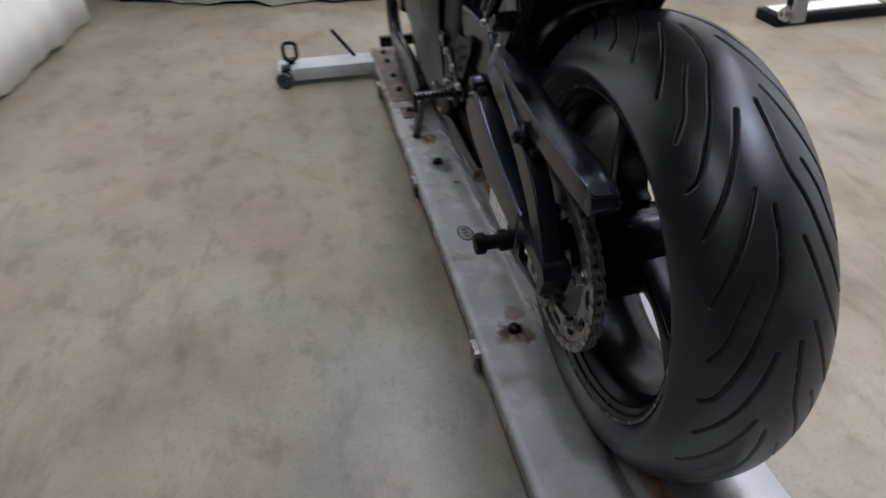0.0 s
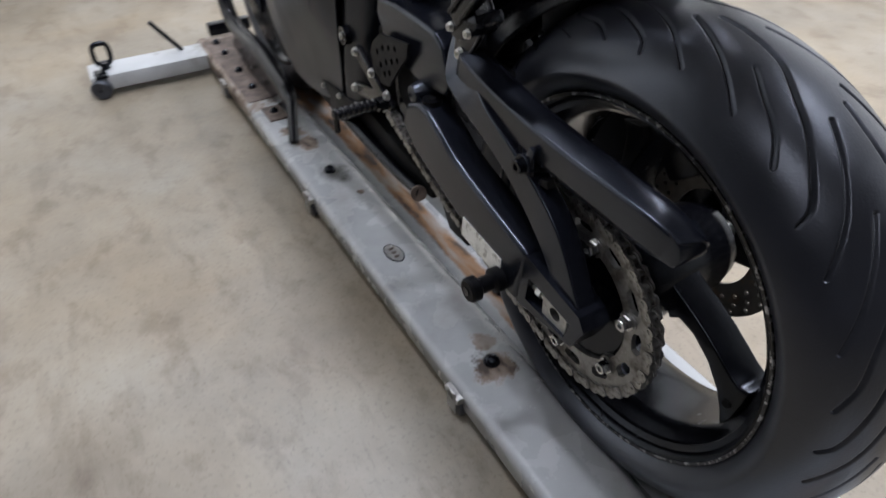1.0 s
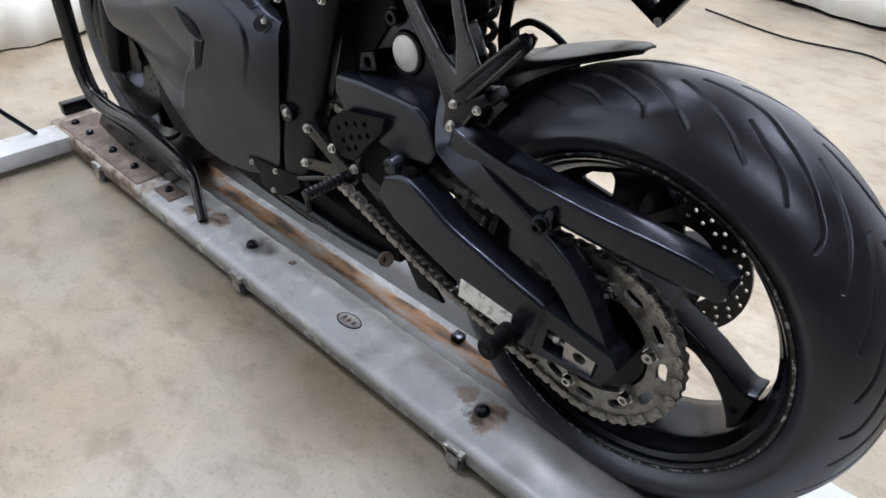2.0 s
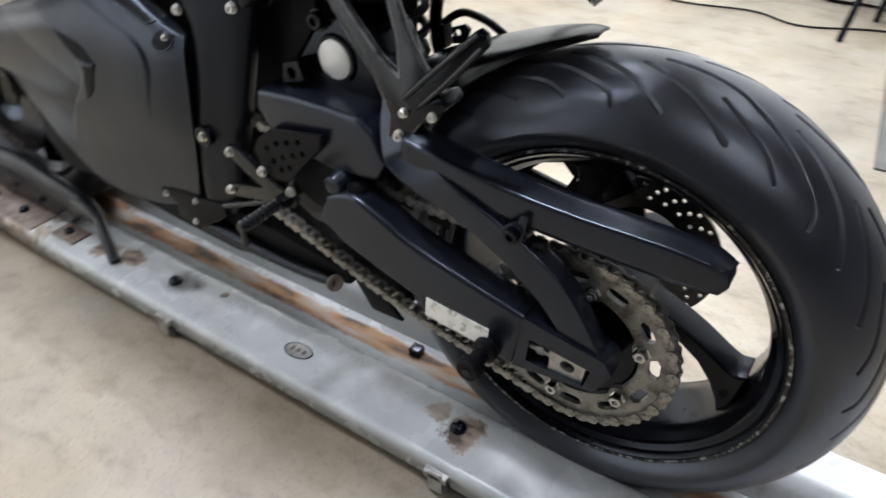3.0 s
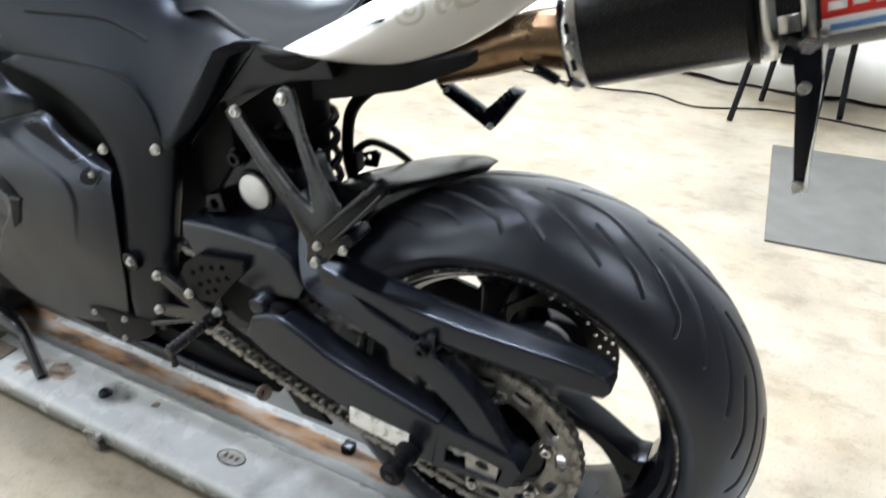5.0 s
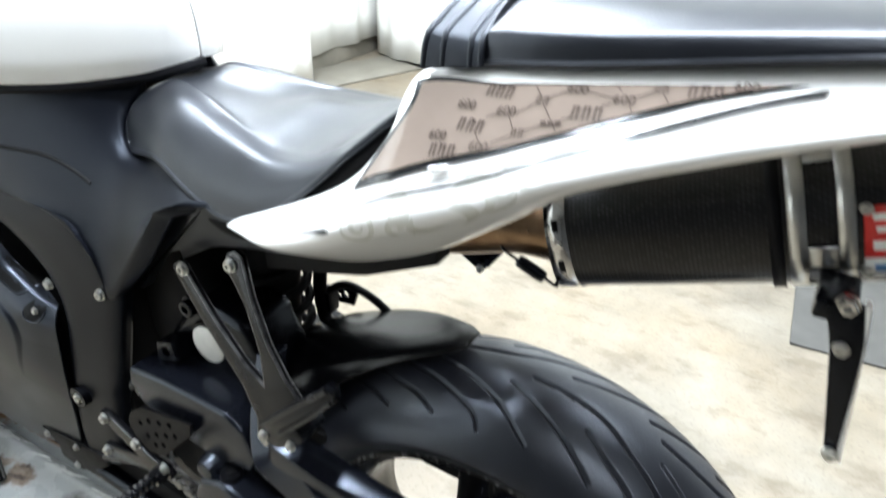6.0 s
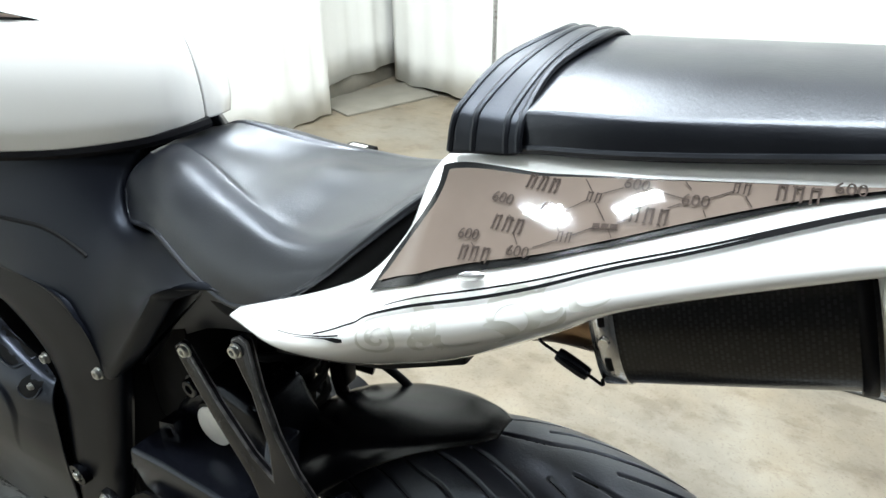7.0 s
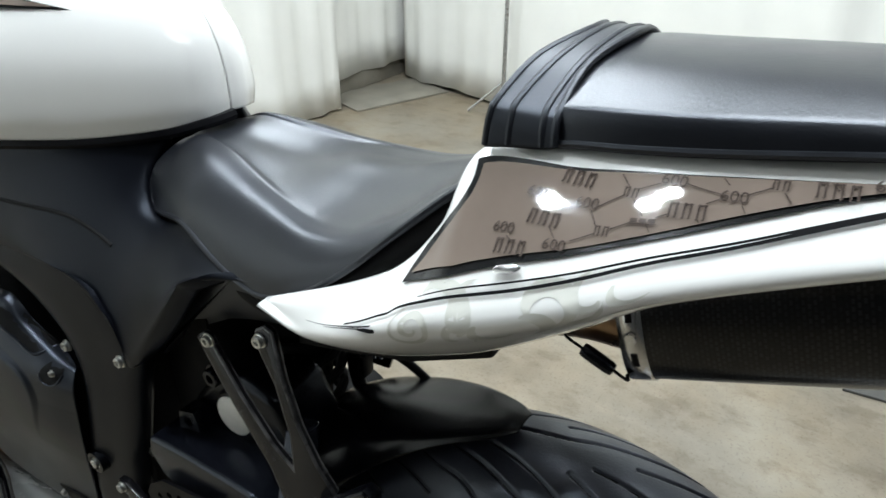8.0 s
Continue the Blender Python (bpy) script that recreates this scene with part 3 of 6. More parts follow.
def caster(x, y, r=0.022, turn=0):
    c = part("caster", box((x, y, 0.046), (0.03, 0.040, 0.012), 0.002), ZINC, dolly)
    w = part("wheel", turned([(x - 0.009, 0.004), (x - 0.009, r * 0.85), (x - 0.006, r), (x + 0.006, r), (x + 0.009, r * 0.85), (x + 0.009, 0.004)], 20, y, r), RUBBER, c)
    part("fork", box((x - 0.0135, y, 0.036), (0.003, 0.024, 0.045), 0.001), ZINC, c)
    part("fork", box((x + 0.0135, y, 0.036), (0.003, 0.024, 0.045), 0.001), ZINC, c)


for cx, cy in ((-0.196, 0.150), (-0.196, 0.768), (-0.196, 1.42), (0.11, 0.145), (0.11, 0.785), (0.11, 1.42), (-0.196, -0.6), (0.11, -0.6)):
    caster(cx, cy)
for sx in (-1, 1):
    cw = part("arm_caster", box((sx * 0.495, 1.63, 0.060), (0.034, 0.05, 0.010), 0.002), BLACK_METAL, dolly, "black swivel caster under the arm")
    wheel = part("wheel", turned([(-0.013, 0.005), (-0.013, 0.024), (-0.009, 0.028), (0.009, 0.028), (0.013, 0.024), (0.013, 0.005)], 24), RUBBER, cw)
    wheel.matrix_basis = pose(sx * 0.505, 1.606, 0.028, 0, 0, 70)
    part("fork", box((sx * 0.5, 1.622, 0.045), (0.03, 0.006, 0.04), 0.001), BLACK_METAL, cw)
# lifting eye and locking rod on the left arm
eye_ring = bmesh.new()
add_tube(eye_ring, [(-0.475 + 0.022 * math.copysign(abs(math.cos(a)) ** 0.6, math.cos(a)), 1.655, 0.108 + 0.030 * math.copysign(abs(math.sin(a)) ** 0.6, math.sin(a))) for a in [2 * math.pi * i / 20 for i in range(21)]], 0.007, 10, 0)
part("lifting_eye", eye_ring, BLACK_METAL, dolly, "black forged lifting eye")
part("eye_base", tube([(-0.475, 1.655, 0.066), (-0.475, 1.655, 0.084)], 0.014, 14, 0), BLACK_METAL, dolly)
part("locking_rod", tube([(-0.255, 1.675, 0.064), (-0.325, 1.672, 0.163)], 0.0065, 10, 0), BLACK_METAL, dolly, "thin black steel rod standing at a slant")

# front wheel chock, bolted to the deck
chock = thing("front_wheel_chock", "black tubular front wheel chock bolted to the rusty dolly deck", "wheel chock", (0, 1.3, RT))
for sx in (-1, 1):
    low = bmesh.new()
    add_tube(low, [(sx * 0.134, 1.020, 0.134), (sx * 0.130, 1.060, 0.150), (sx * 0.126, 1.120, 0.158), (sx * 0.121, 1.230, 0.166), (sx * 0.120, 1.330, 0.171), (sx * 0.120, 1.460, 0.163), (sx * 0.120, 1.545, 0.178), (sx * 0.120, 1.580, 0.245), (sx * 0.120, 1.580, 0.340), (sx * 0.120, 1.574, 0.480)], [0.012, 0.020, 0.022, 0.022, 0.021, 0.021, 0.021, 0.021, 0.021, 0.021], 16, 6)
    part("hoop_tube", low, GLOSS_METAL, chock)
    foot = bmesh.new()
    add_tube(foot, [(sx * 0.163, 0.958, RT + 0.011), (sx * 0.150, 0.988, 0.105), (sx * 0.134, 1.022, 0.138)], 0.0118, 16, 4)
    part("foot_tube", foot, GLOSS_METAL, chock, "hollow cut tube resting on the deck")
    # Solid black plug whose colour paints the shade of the hollow end.
    part("tube_bore", tube([(sx * 0.1634, 0.9571, RT + 0.0101), (sx * 0.1600, 0.9650, RT + 0.0190)], 0.0092, 16, 0), BLACK_VOID, chock)
    part("side_plate", plate([(1.10, 0.11), (1.2, 0.15), (1.5, 0.14), (1.54, 0.1), (1.4, 0.075), (1.15, 0.075)], sx * 0.125, sx * 0.131, bevel=0.001), BLACK_METAL, chock)
part("hinge_plate", box((-0.150, 1.130, RT + 0.0045), (0.048, 0.076, 0.009), 0.002), DARK_RUST, chock)
part("base_plate", box((-0.135, 1.45, RT + 0.0035), (0.11, 0.46, 0.007), 0.002), DARK_RUST, chock)
for by in (1.135, 1.3, 1.42, 1.56, 1.65):
    piece("carriage_bolt", dome, pose(-0.150 if by < 1.2 else -0.155, by, RT + 0.006, 0, 90, 0) @ Matrix.Scale(0.8, 4), chock)

# ---- the motorcycle ----
AX, AZ, R = 0.001, 0.3338, 0.3182
bike = thing("motorcycle", "black and pearl white sport motorcycle standing on a steel dolly", "motorcycle", (0, 0.6, 0.016))


def tyre_mesh(name, R, w, depth, grooves, n=2600, m=280, cy=0.0, cz=0.0, rim_r=0.226, rim_w=0.066):
    """A tyre with cut tread grooves. Its section runs from bead to bead over a round crown."""
    b = np.linspace(-1, 1, m)
    crown = math.radians(76.4)
    half = 0.80
    ang = np.clip(b / half, -1, 1) * crown
    rc = w / math.sin(crown)
    ax = rc * np.sin(ang)
    ar = R - rc * 0.844 * (1 - np.cos(ang))
    over = np.clip((np.abs(b) - half) / (1 - half), 0, 1)
    edge_r = R - rc * 0.844 * (1 - math.cos(crown))
    side = np.sign(b)
    ax = np.where(over > 0, side * (w + (rim_w - w) * over ** 1.3 + 0.004 * np.sin(over * math.pi)), ax)
    ar = np.where(over > 0, edge_r + (rim_r - edge_r) * over, ar)
    phi = np.linspace(0, 2 * math.pi, n, endpoint=False)
    X = np.repeat(ax[None], n, 0)
    RR = np.repeat(ar[None], n, 0)
    arc = np.r_[0, np.cumsum(np.hypot(np.diff(ax), np.diff(ar)))]
    arc -= arc[m // 2]
    if grooves:
        cut = np.zeros((n, m))
        U = np.repeat((phi * R)[:, None], m, 1)
        V = np.repeat(arc[None], n, 0)
        for pts, gw in grooves:
            line = np.array(spline(pts, 6))
            u0, u1 = line[:, 0].min() - 0.02, line[:, 0].max() + 0.02
            per = 2 * math.pi * R
            rows = [i for i in range(n) if u0 <= phi[i] * R <= u1 or u0 <= phi[i] * R + per <= u1 or u0 <= phi[i] * R - per <= u1]
            uu, vv = U[rows], V[rows]
            mid = (u0 + u1) / 2
            uu = uu + per * np.round((mid - uu) / per)
            d = np.full(uu.shape, 9.0)
            for (au, av), (bu, bv) in zip(line[:-1], line[1:]):
                lu, lv = bu - au, bv - av
                t = np.clip(((uu - au) * lu + (vv - av) * lv) / (lu * lu + lv * lv), 0, 1)
                d = np.minimum(d, np.hypot(uu - au - t * lu, vv - av - t * lv))
            cut[rows] = np.maximum(cut[rows], np.clip((gw + 0.0015 - d) / 0.0029, 0, 1))
        RR = RR - depth * cut
    P = np.stack([X, cy - RR * np.sin(phi)[:, None], cz + RR * np.cos(phi)[:, None]], -1)
    me = grid_mesh(name, P, RUBBER, True, False, 180)
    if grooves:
        # Groove floors turn near-black: the shade in the cuts is coloured in.
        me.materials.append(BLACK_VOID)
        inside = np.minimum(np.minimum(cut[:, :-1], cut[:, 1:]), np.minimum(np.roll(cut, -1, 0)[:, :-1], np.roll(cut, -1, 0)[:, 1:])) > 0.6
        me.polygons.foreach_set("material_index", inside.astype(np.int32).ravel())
    return me


def tread(R):
    """Four sweeping grooves to a repeat on each side, the sides half a repeat apart; (way round, way across)."""
    out, count = [], 8
    step = 2 * math.pi * R / count
    for k in range(count):
        for sg, off in ((-1, 0.0), (1, 0.55)):
            u = (k + off) * step
            for line, w in (([(0.018, 0.009), (0.057, 0.010), (0.096, 0.015), (0.128, 0.028), (0.164, 0.041), (0.198, 0.056), (0.226, 0.070), (0.236, 0.084)], 0.0016),
                            ([(0.164, 0.016), (0.203, 0.030), (0.245, 0.049), (0.290, 0.078)], 0.0014),
                            ([(0.088, 0.036), (0.117, 0.050), (0.152, 0.063), (0.178, 0.080)], 0.0013),
                            ([(0.000, 0.024), (0.035, 0.038), (0.072, 0.055), (0.114, 0.078)], 0.0014)):
                out.append(([(u + a, sg * b) for a, b in line], w))
    return out


rear = part("rear_wheel", turned([(-0.0775, 0.232), (-0.0785, 0.226), (-0.074, 0.2215), (-0.069, 0.2205), (-0.064, 0.214), (-0.058, 0.2125), (-0.050, 0.2045), (-0.03, 0.200), (0.03, 0.200), (0.055, 0.2045), (0.070, 0.219), (0.0785, 0.225),
                                  (0.0775, 0.232), (0.066, 0.229), (0.05, 0.212), (-0.05, 0.212), (-0.066, 0.229)], 120, AX, AZ), BLACK_METAL, bike, "black cast three-spoke rear wheel")
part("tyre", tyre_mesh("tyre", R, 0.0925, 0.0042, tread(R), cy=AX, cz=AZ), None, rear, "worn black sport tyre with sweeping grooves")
part("rim_edge", turned([(-0.0790, 0.2325), (-0.0793, 0.2290), (-0.0765, 0.2285), (-0.0765, 0.2325)], 120, AX, AZ), LIP, rear, "scuffed rim edge with bare metal scratches")
part("hub", turned([(-0.085, 0.02), (-0.085, 0.062), (-0.06, 0.066), (0.06, 0.060), (0.085, 0.052), (0.085, 0.02)], 48, AX, AZ), BLACK_METAL, rear)
for k in range(3):
    bend = lambda q: math.radians(203 + 120 * k - 19 * (0.185 - q) / 0.085)
    mid = [(0.050, 0.036), (0.072, 0.019), (0.100, 0.0140), (0.130, 0.0155), (0.155, 0.0205), (0.175, 0.028), (0.190, 0.038), (0.206, 0.060)]
    rows = [(Vector((AX + q * math.cos(bend(q)), AZ + q * math.sin(bend(q)))), Vector((-math.sin(bend(q) - 0.35), math.cos(bend(q) - 0.35))) * w) for q, w in mid]
    out = [tuple(c + w) for c, w in rows] + [tuple(c - w) for c, w in rows[::-1]]
    part("spoke", plate(out, -0.034, 0.012, bevel=0.008, segs=3), BLACK_METAL, rear)
    d = Vector((math.cos(bend(0.185)), math.sin(bend(0.185))))
    # cooling pocket by the hub
    part("spoke_cap", turned([(-0.002, 0.0), (-0.002, 0.005), (0.0, 0.006), (0.0, 0.0)], 16, closed=False), BLACK_VOID, rear).matrix_basis = pose(-0.034, AX + d.x * 0.185, AZ + d.y * 0.185)
part("sprocket_carrier", turned([(-0.1155, 0.03), (-0.1165, 0.076), (-0.113, 0.0805), (-0.085, 0.083), (-0.080, 0.03)], 48, AX, AZ), BLACK_METAL, rear)

# sprocket
TEETH, PITCH = 48, 0.015875
PR = PITCH / (2 * math.sin(math.pi / TEETH))
outl = []
for k in range(TEETH):
    for f, r in ((0.0, PR - 0.0052), (0.28, PR - 0.003), (0.44, PR + 0.0055), (0.56, PR + 0.0055), (0.72, PR - 0.003)):
        a = 2 * math.pi * (k + f) / TEETH
        outl.append((AX + r * math.cos(a), AZ + r * math.sin(a)))
holes = [ring_pts(AX, AZ, 0.0810, 48)]
for k in range(12):
    a = math.radians(101 + 15 + 30 * k)
    holes.append([(AX + q * math.cos(a + t), AZ + q * math.sin(a + t)) for q, t in ((0.095, -0.13), (0.103, -0.15), (0.1065, -0.09), (0.1065, 0.09), (0.103, 0.15), (0.095, 0.13), (0.0925, 0.07), (0.0925, -0.07))])
sprocket = part("sprocket", plate(outl, -0.1215, -0.1145, holes=holes, bevel=0), SPROCKET_STEEL, rear, "grey steel chain sprocket with slots", 30)
for k in range(6):
    a = math.radians(101 + 60 * k)
    boss = part("bolt_boss", turned([(-0.1225, 0.0), (-0.1225, 0.0125), (-0.1150, 0.0135), (-0.1150, 0.0)], 20, AX + 0.0875 * math.cos(a), AZ + 0.0875 * math.sin(a), closed=False), SPROCKET_STEEL, sprocket)
    piece("bolt", BOLT_HEX, Matrix.Translation((-0.1225, AX + 0.0875 * math.cos(a), AZ + 0.0875 * math.sin(a))), sprocket)

# brake disc on the far side
dh = [ring_pts(AX, AZ, 0.066, 40)]
for k in range(24):
    for q, o in ((0.084, 0), (0.096, 0.09), (0.105, 0.18)):
        a = 2 * math.pi * k / 24 + o
        dh.append(ring_pts(AX + q * math.cos(a), AZ + q * math.sin(a), 0.0036, 6))
part("brake_disc", plate(ring_pts(AX, AZ, 0.112, 72), 0.098, 0.103, holes=dh, bevel=0), DARK_STEEL, rear, "drilled steel brake disc")
part("brake_caliper", box((0.105, 0.060, AZ + 0.090), (0.045, 0.080, 0.05), 0.01, pose(0, 0, 0, -40)), BLACK_METAL, bike)
# Added near-black plate that darkens the wheel opening, with a window left in it.
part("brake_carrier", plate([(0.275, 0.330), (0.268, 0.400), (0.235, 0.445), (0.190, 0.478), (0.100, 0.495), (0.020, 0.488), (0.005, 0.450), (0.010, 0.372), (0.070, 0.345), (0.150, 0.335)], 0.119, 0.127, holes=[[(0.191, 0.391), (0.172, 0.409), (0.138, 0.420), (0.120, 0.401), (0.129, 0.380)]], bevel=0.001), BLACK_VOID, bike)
part("caliper_bracket", plate([(0.085, AZ + 0.02), (0.100, AZ + 0.07), (0.075, AZ + 0.11), (0.03, AZ + 0.10), (0.0, AZ + 0.03), (0.0, AZ - 0.03)], 0.108, 0.118, bevel=0.003, smooth=3), BLACK_METAL, bike)
part("axle", turned([(-0.150, 0.0), (-0.150, 0.010), (-0.146, 0.012), (0.165, 0.012), (0.17, 0.0)], 20, AX, AZ, closed=False), ALLOY, bike)

# chain: outer and inner links in turn
def link_mesh(name, inner):
    bm = bmesh.new()
    hw = 0.0042 if inner else 0.0074
    for sx in (-1, 1):
        pts = []
        for k in range(9):
            a = -math.pi / 2 + math.pi * k / 8
            pts.append((PITCH / 2 + 0.0070 * math.cos(a), 0.0070 * math.sin(a)))
        pts += [(0.0, 0.0052)]
        for k in range(9):
            a = math.pi / 2 + math.pi * k / 8
            pts.append((-PITCH / 2 + 0.0070 * math.cos(a), 0.0070 * math.sin(a)))
        pts += [(0.0, -0.0052)]
        add_plate(bm, pts, sx * hw - 0.0011, sx * hw + 0.0011)
    for sy in (-1, 1):
        r = 0.0048 if inner else 0.0026
        h = hw if inner else hw + 0.002
        for A in ([(-h, r), (h, r)],):
            rings = [[bm.verts.new((x, sy * PITCH / 2 + q * math.cos(2 * math.pi * i / 10), q * math.sin(2 * math.pi * i / 10))) for i in range(10)] for x, q in A]
            for i in range(10):
                bm.faces.new((rings[0][i], rings[0][(i + 1) % 10], rings[1][(i + 1) % 10], rings[1][i]))
            bm.faces.new(rings[0])
            bm.faces.new(rings[1])
    bmesh.ops.recalc_face_normals(bm, faces=bm.faces[:])
    return to_mesh(bm, name, CHAIN_STEEL, 30)


CHX = -0.118
LINKS = (link_mesh("chain_link", True), link_mesh("chain_link", False))
FS_Y, FS_Z = 0.56, 0.425
# the chain's line: lower run, round the rear sprocket, upper run
t_low, t_up = math.radians(-90 + 14), math.radians(90 + 5)
loop = [(FS_Y - 0.02, FS_Z - 0.061), (0.444, 0.3286), (0.288, 0.2740), (0.145, 0.2416)]
line = [np.array(q) for q in spline(loop + [(AX + PR * math.cos(t_low), AZ + PR * math.sin(t_low))], 30)]
for k in range(1, 121):
    a = t_low - (t_low - (t_up - 2 * math.pi)) * k / 120
    line.append(np.array((AX + PR * math.cos(a), AZ + PR * math.sin(a))))
line += [np.array(q) for q in spline([tuple(line[-1]), (0.2, 0.4535), (0.31, 0.4645), (0.42, 0.480), (FS_Y - 0.02, FS_Z + 0.072)], 30)[1:]]
line = np.array(line)
dist = np.r_[0, np.cumsum(np.hypot(*np.diff(line, axis=0).T))]
chain = part("chain", turned([(CHX - 0.004, 0.026), (CHX - 0.004, 0.036), (CHX + 0.004, 0.036), (CHX + 0.004, 0.026)], 32, FS_Y, FS_Z), CHAIN_STEEL, bike, "grimy steel drive chain over its front sprocket")
for k in range(int(dist[-1] / PITCH)):
    p0 = np.array([np.interp(k * PITCH, dist, line[:, i]) for i in (0, 1)])
    p1 = np.array([np.interp((k + 1) * PITCH, dist, line[:, i]) for i in (0, 1)])
    c, dv = (p0 + p1) / 2, p1 - p0
    piece("chain_link", LINKS[k % 2], pose(CHX, c[0], c[1], math.degrees(math.atan2(dv[1], dv[0]))), chain)

# swingarm
arm_side = [tuple(q) for q in spline([(0.335, 0.452), (0.294, 0.466), (0.25, 0.450), (0.205, 0.428), (0.13, 0.407), (0.043, 0.386)], 5)] + [(0.058, 0.301), (0.091, 0.304), (0.193, 0.343), (0.263, 0.366), (0.316, 0.386), (0.352, 0.414)]
arm = part("swingarm", plate(arm_side, -0.170, -0.126, bevel=0.015, segs=5), ARM_PAINT, bike, "black painted aluminium swingarm with a scraped label")
part("end_box", plate([(0.046, 0.384), (-0.054, 0.367), (-0.064, 0.352), (-0.047, 0.316), (0.058, 0.302)], -0.168, -0.13,
                      holes=[[(0.037, 0.356), (-0.040, 0.346), (-0.034, 0.318), (0.041, 0.319)]], bevel=0), ARM_PAINT, arm)
part("pivot", turned([(-0.138, 0.0), (-0.138, 0.03), (-0.133, 0.034), (0.155, 0.034), (0.16, 0.03), (0.16, 0.0)], 32, 0.395, 0.418, closed=False), BLACK_METAL, arm)
part("front_web", plate([(0.44, 0.40), (0.44, 0.50), (0.40, 0.56), (0.29, 0.555), (0.285, 0.46), (0.335, 0.40), (0.39, 0.37)], -0.135, -0.125, bevel=0.002), ARM_PAINT, arm)
part("upper_box", plate([(0.452, 0.561), (0.395, 0.566), (0.330, 0.566), (0.288, 0.564), (0.266, 0.550), (0.250, 0.512), (0.264, 0.486), (0.330, 0.478), (0.400, 0.488), (0.440, 0.508), (0.458, 0.536)], -0.150, -0.09, bevel=0.006, segs=3), ARM_PAINT, arm)
# Near-black web: the shade inside the arm is put into its colour.
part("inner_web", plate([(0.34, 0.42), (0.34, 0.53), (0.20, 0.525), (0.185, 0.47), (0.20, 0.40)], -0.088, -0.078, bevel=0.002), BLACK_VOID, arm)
brace = bmesh.new()
U = [(0.250, 0.630), (0.240, 0.602), (0.222, 0.570), (0.192, 0.545), (0.125, 0.515), (0.055, 0.481), (0.001, 0.441), (-0.043, 0.373), (-0.050, 0.352)]
D = [(0.273, 0.628), (0.267, 0.596), (0.257, 0.556), (0.238, 0.523), (0.205, 0.503), (0.150, 0.484), (0.090, 0.455), (0.030, 0.408), (-0.008, 0.360), (-0.020, 0.345)]
out = [tuple(q) for q in spline(U, 5)] + [tuple(q) for q in spline(D, 5)][::-1]
add_plate(brace, out, -0.163, -0.136)
for v in brace.verts:
    v.co.x += max(0.0, v.co.z - 0.525) * 0.55
bmesh.ops.dissolve_limit(brace, angle_limit=0.01, verts=brace.verts[:], edges=brace.edges[:])
part("brace", bevelled(brace, 0.008, 4), ARM_PAINT, arm)
# Far beam and cross tube are near-black, their shade put into the colour.
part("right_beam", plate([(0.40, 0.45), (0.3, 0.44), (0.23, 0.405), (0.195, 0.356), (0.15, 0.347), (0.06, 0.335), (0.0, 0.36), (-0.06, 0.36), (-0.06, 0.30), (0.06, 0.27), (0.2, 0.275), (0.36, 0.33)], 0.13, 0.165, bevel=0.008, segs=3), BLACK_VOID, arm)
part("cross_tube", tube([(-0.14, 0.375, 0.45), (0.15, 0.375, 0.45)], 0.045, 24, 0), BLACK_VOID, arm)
part("adjuster_block", plate([(0.012, 0.350), (-0.034, 0.351), (-0.030, 0.316), (0.012, 0.317)], -0.164, -0.135, holes=[ring_pts(-0.011, 0.334, 0.0095, 16, 0.85)], bevel=0), ZINC, arm, "dull alloy chain adjuster block")
part("adjuster_screw", tube([(-0.156, 0.010, 0.334), (-0.156, 0.052, 0.337)], 0.004, 8, 0), ALLOY, arm)
part("adjuster_nut", turned([(-0.004, 0.0), (-0.004, 0.0075), (0.004, 0.0075), (0.004, 0.0)], 6, closed=False), ALLOY, arm).matrix_basis = pose(-0.156, 0.026, 0.336, 0, 0, 90)
part("label", box((-0.1708, 0.137, 0.335), (0.0012, 0.091, 0.031), 0, pose(0, 0, 0, 5.5)), LABEL_WHITE, arm, "torn white paper label")
spool = part("stand_spool", turned([(-0.220, 0.0), (-0.220, 0.014), (-0.217, 0.0165), (-0.206, 0.0165), (-0.202, 0.011), (-0.186, 0.011), (-0.182, 0.0165), (-0.170, 0.0165), (-0.168, 0.0)], 24, 0.091, 0.316, closed=False), BLACK_PLASTIC, arm, "black plastic stand spool")
part("spool_screw", turned([(-0.2215, 0.0), (-0.2215, 0.006), (-0.218, 0.006), (-0.218, 0.0)], 12, 0.091, 0.316, closed=False), BLACK_METAL, spool)
part("guide_boss", turned([(-0.166, 0.0), (-0.167, 0.006), (-0.165, 0.0120), (-0.156, 0.0160), (-0.125, 0.021), (-0.125, 0.0)], 24, 0.326, 0.467, closed=False), ARM_PAINT, arm)
part("guide_bush", tube([(-0.150, 0.296, 0.452), (-0.150, 0.296, 0.470)], [0.015, 0.0135], 20, 0), BLACK_PLASTIC, arm, "black rubber guide bush")
# Black plug on top; the hole's shade is only its colour.
part("bush_hole", tube([(-0.150, 0.296, 0.469), (-0.150, 0.296, 0.4712)], 0.006, 14, 0), BLACK_VOID, arm)

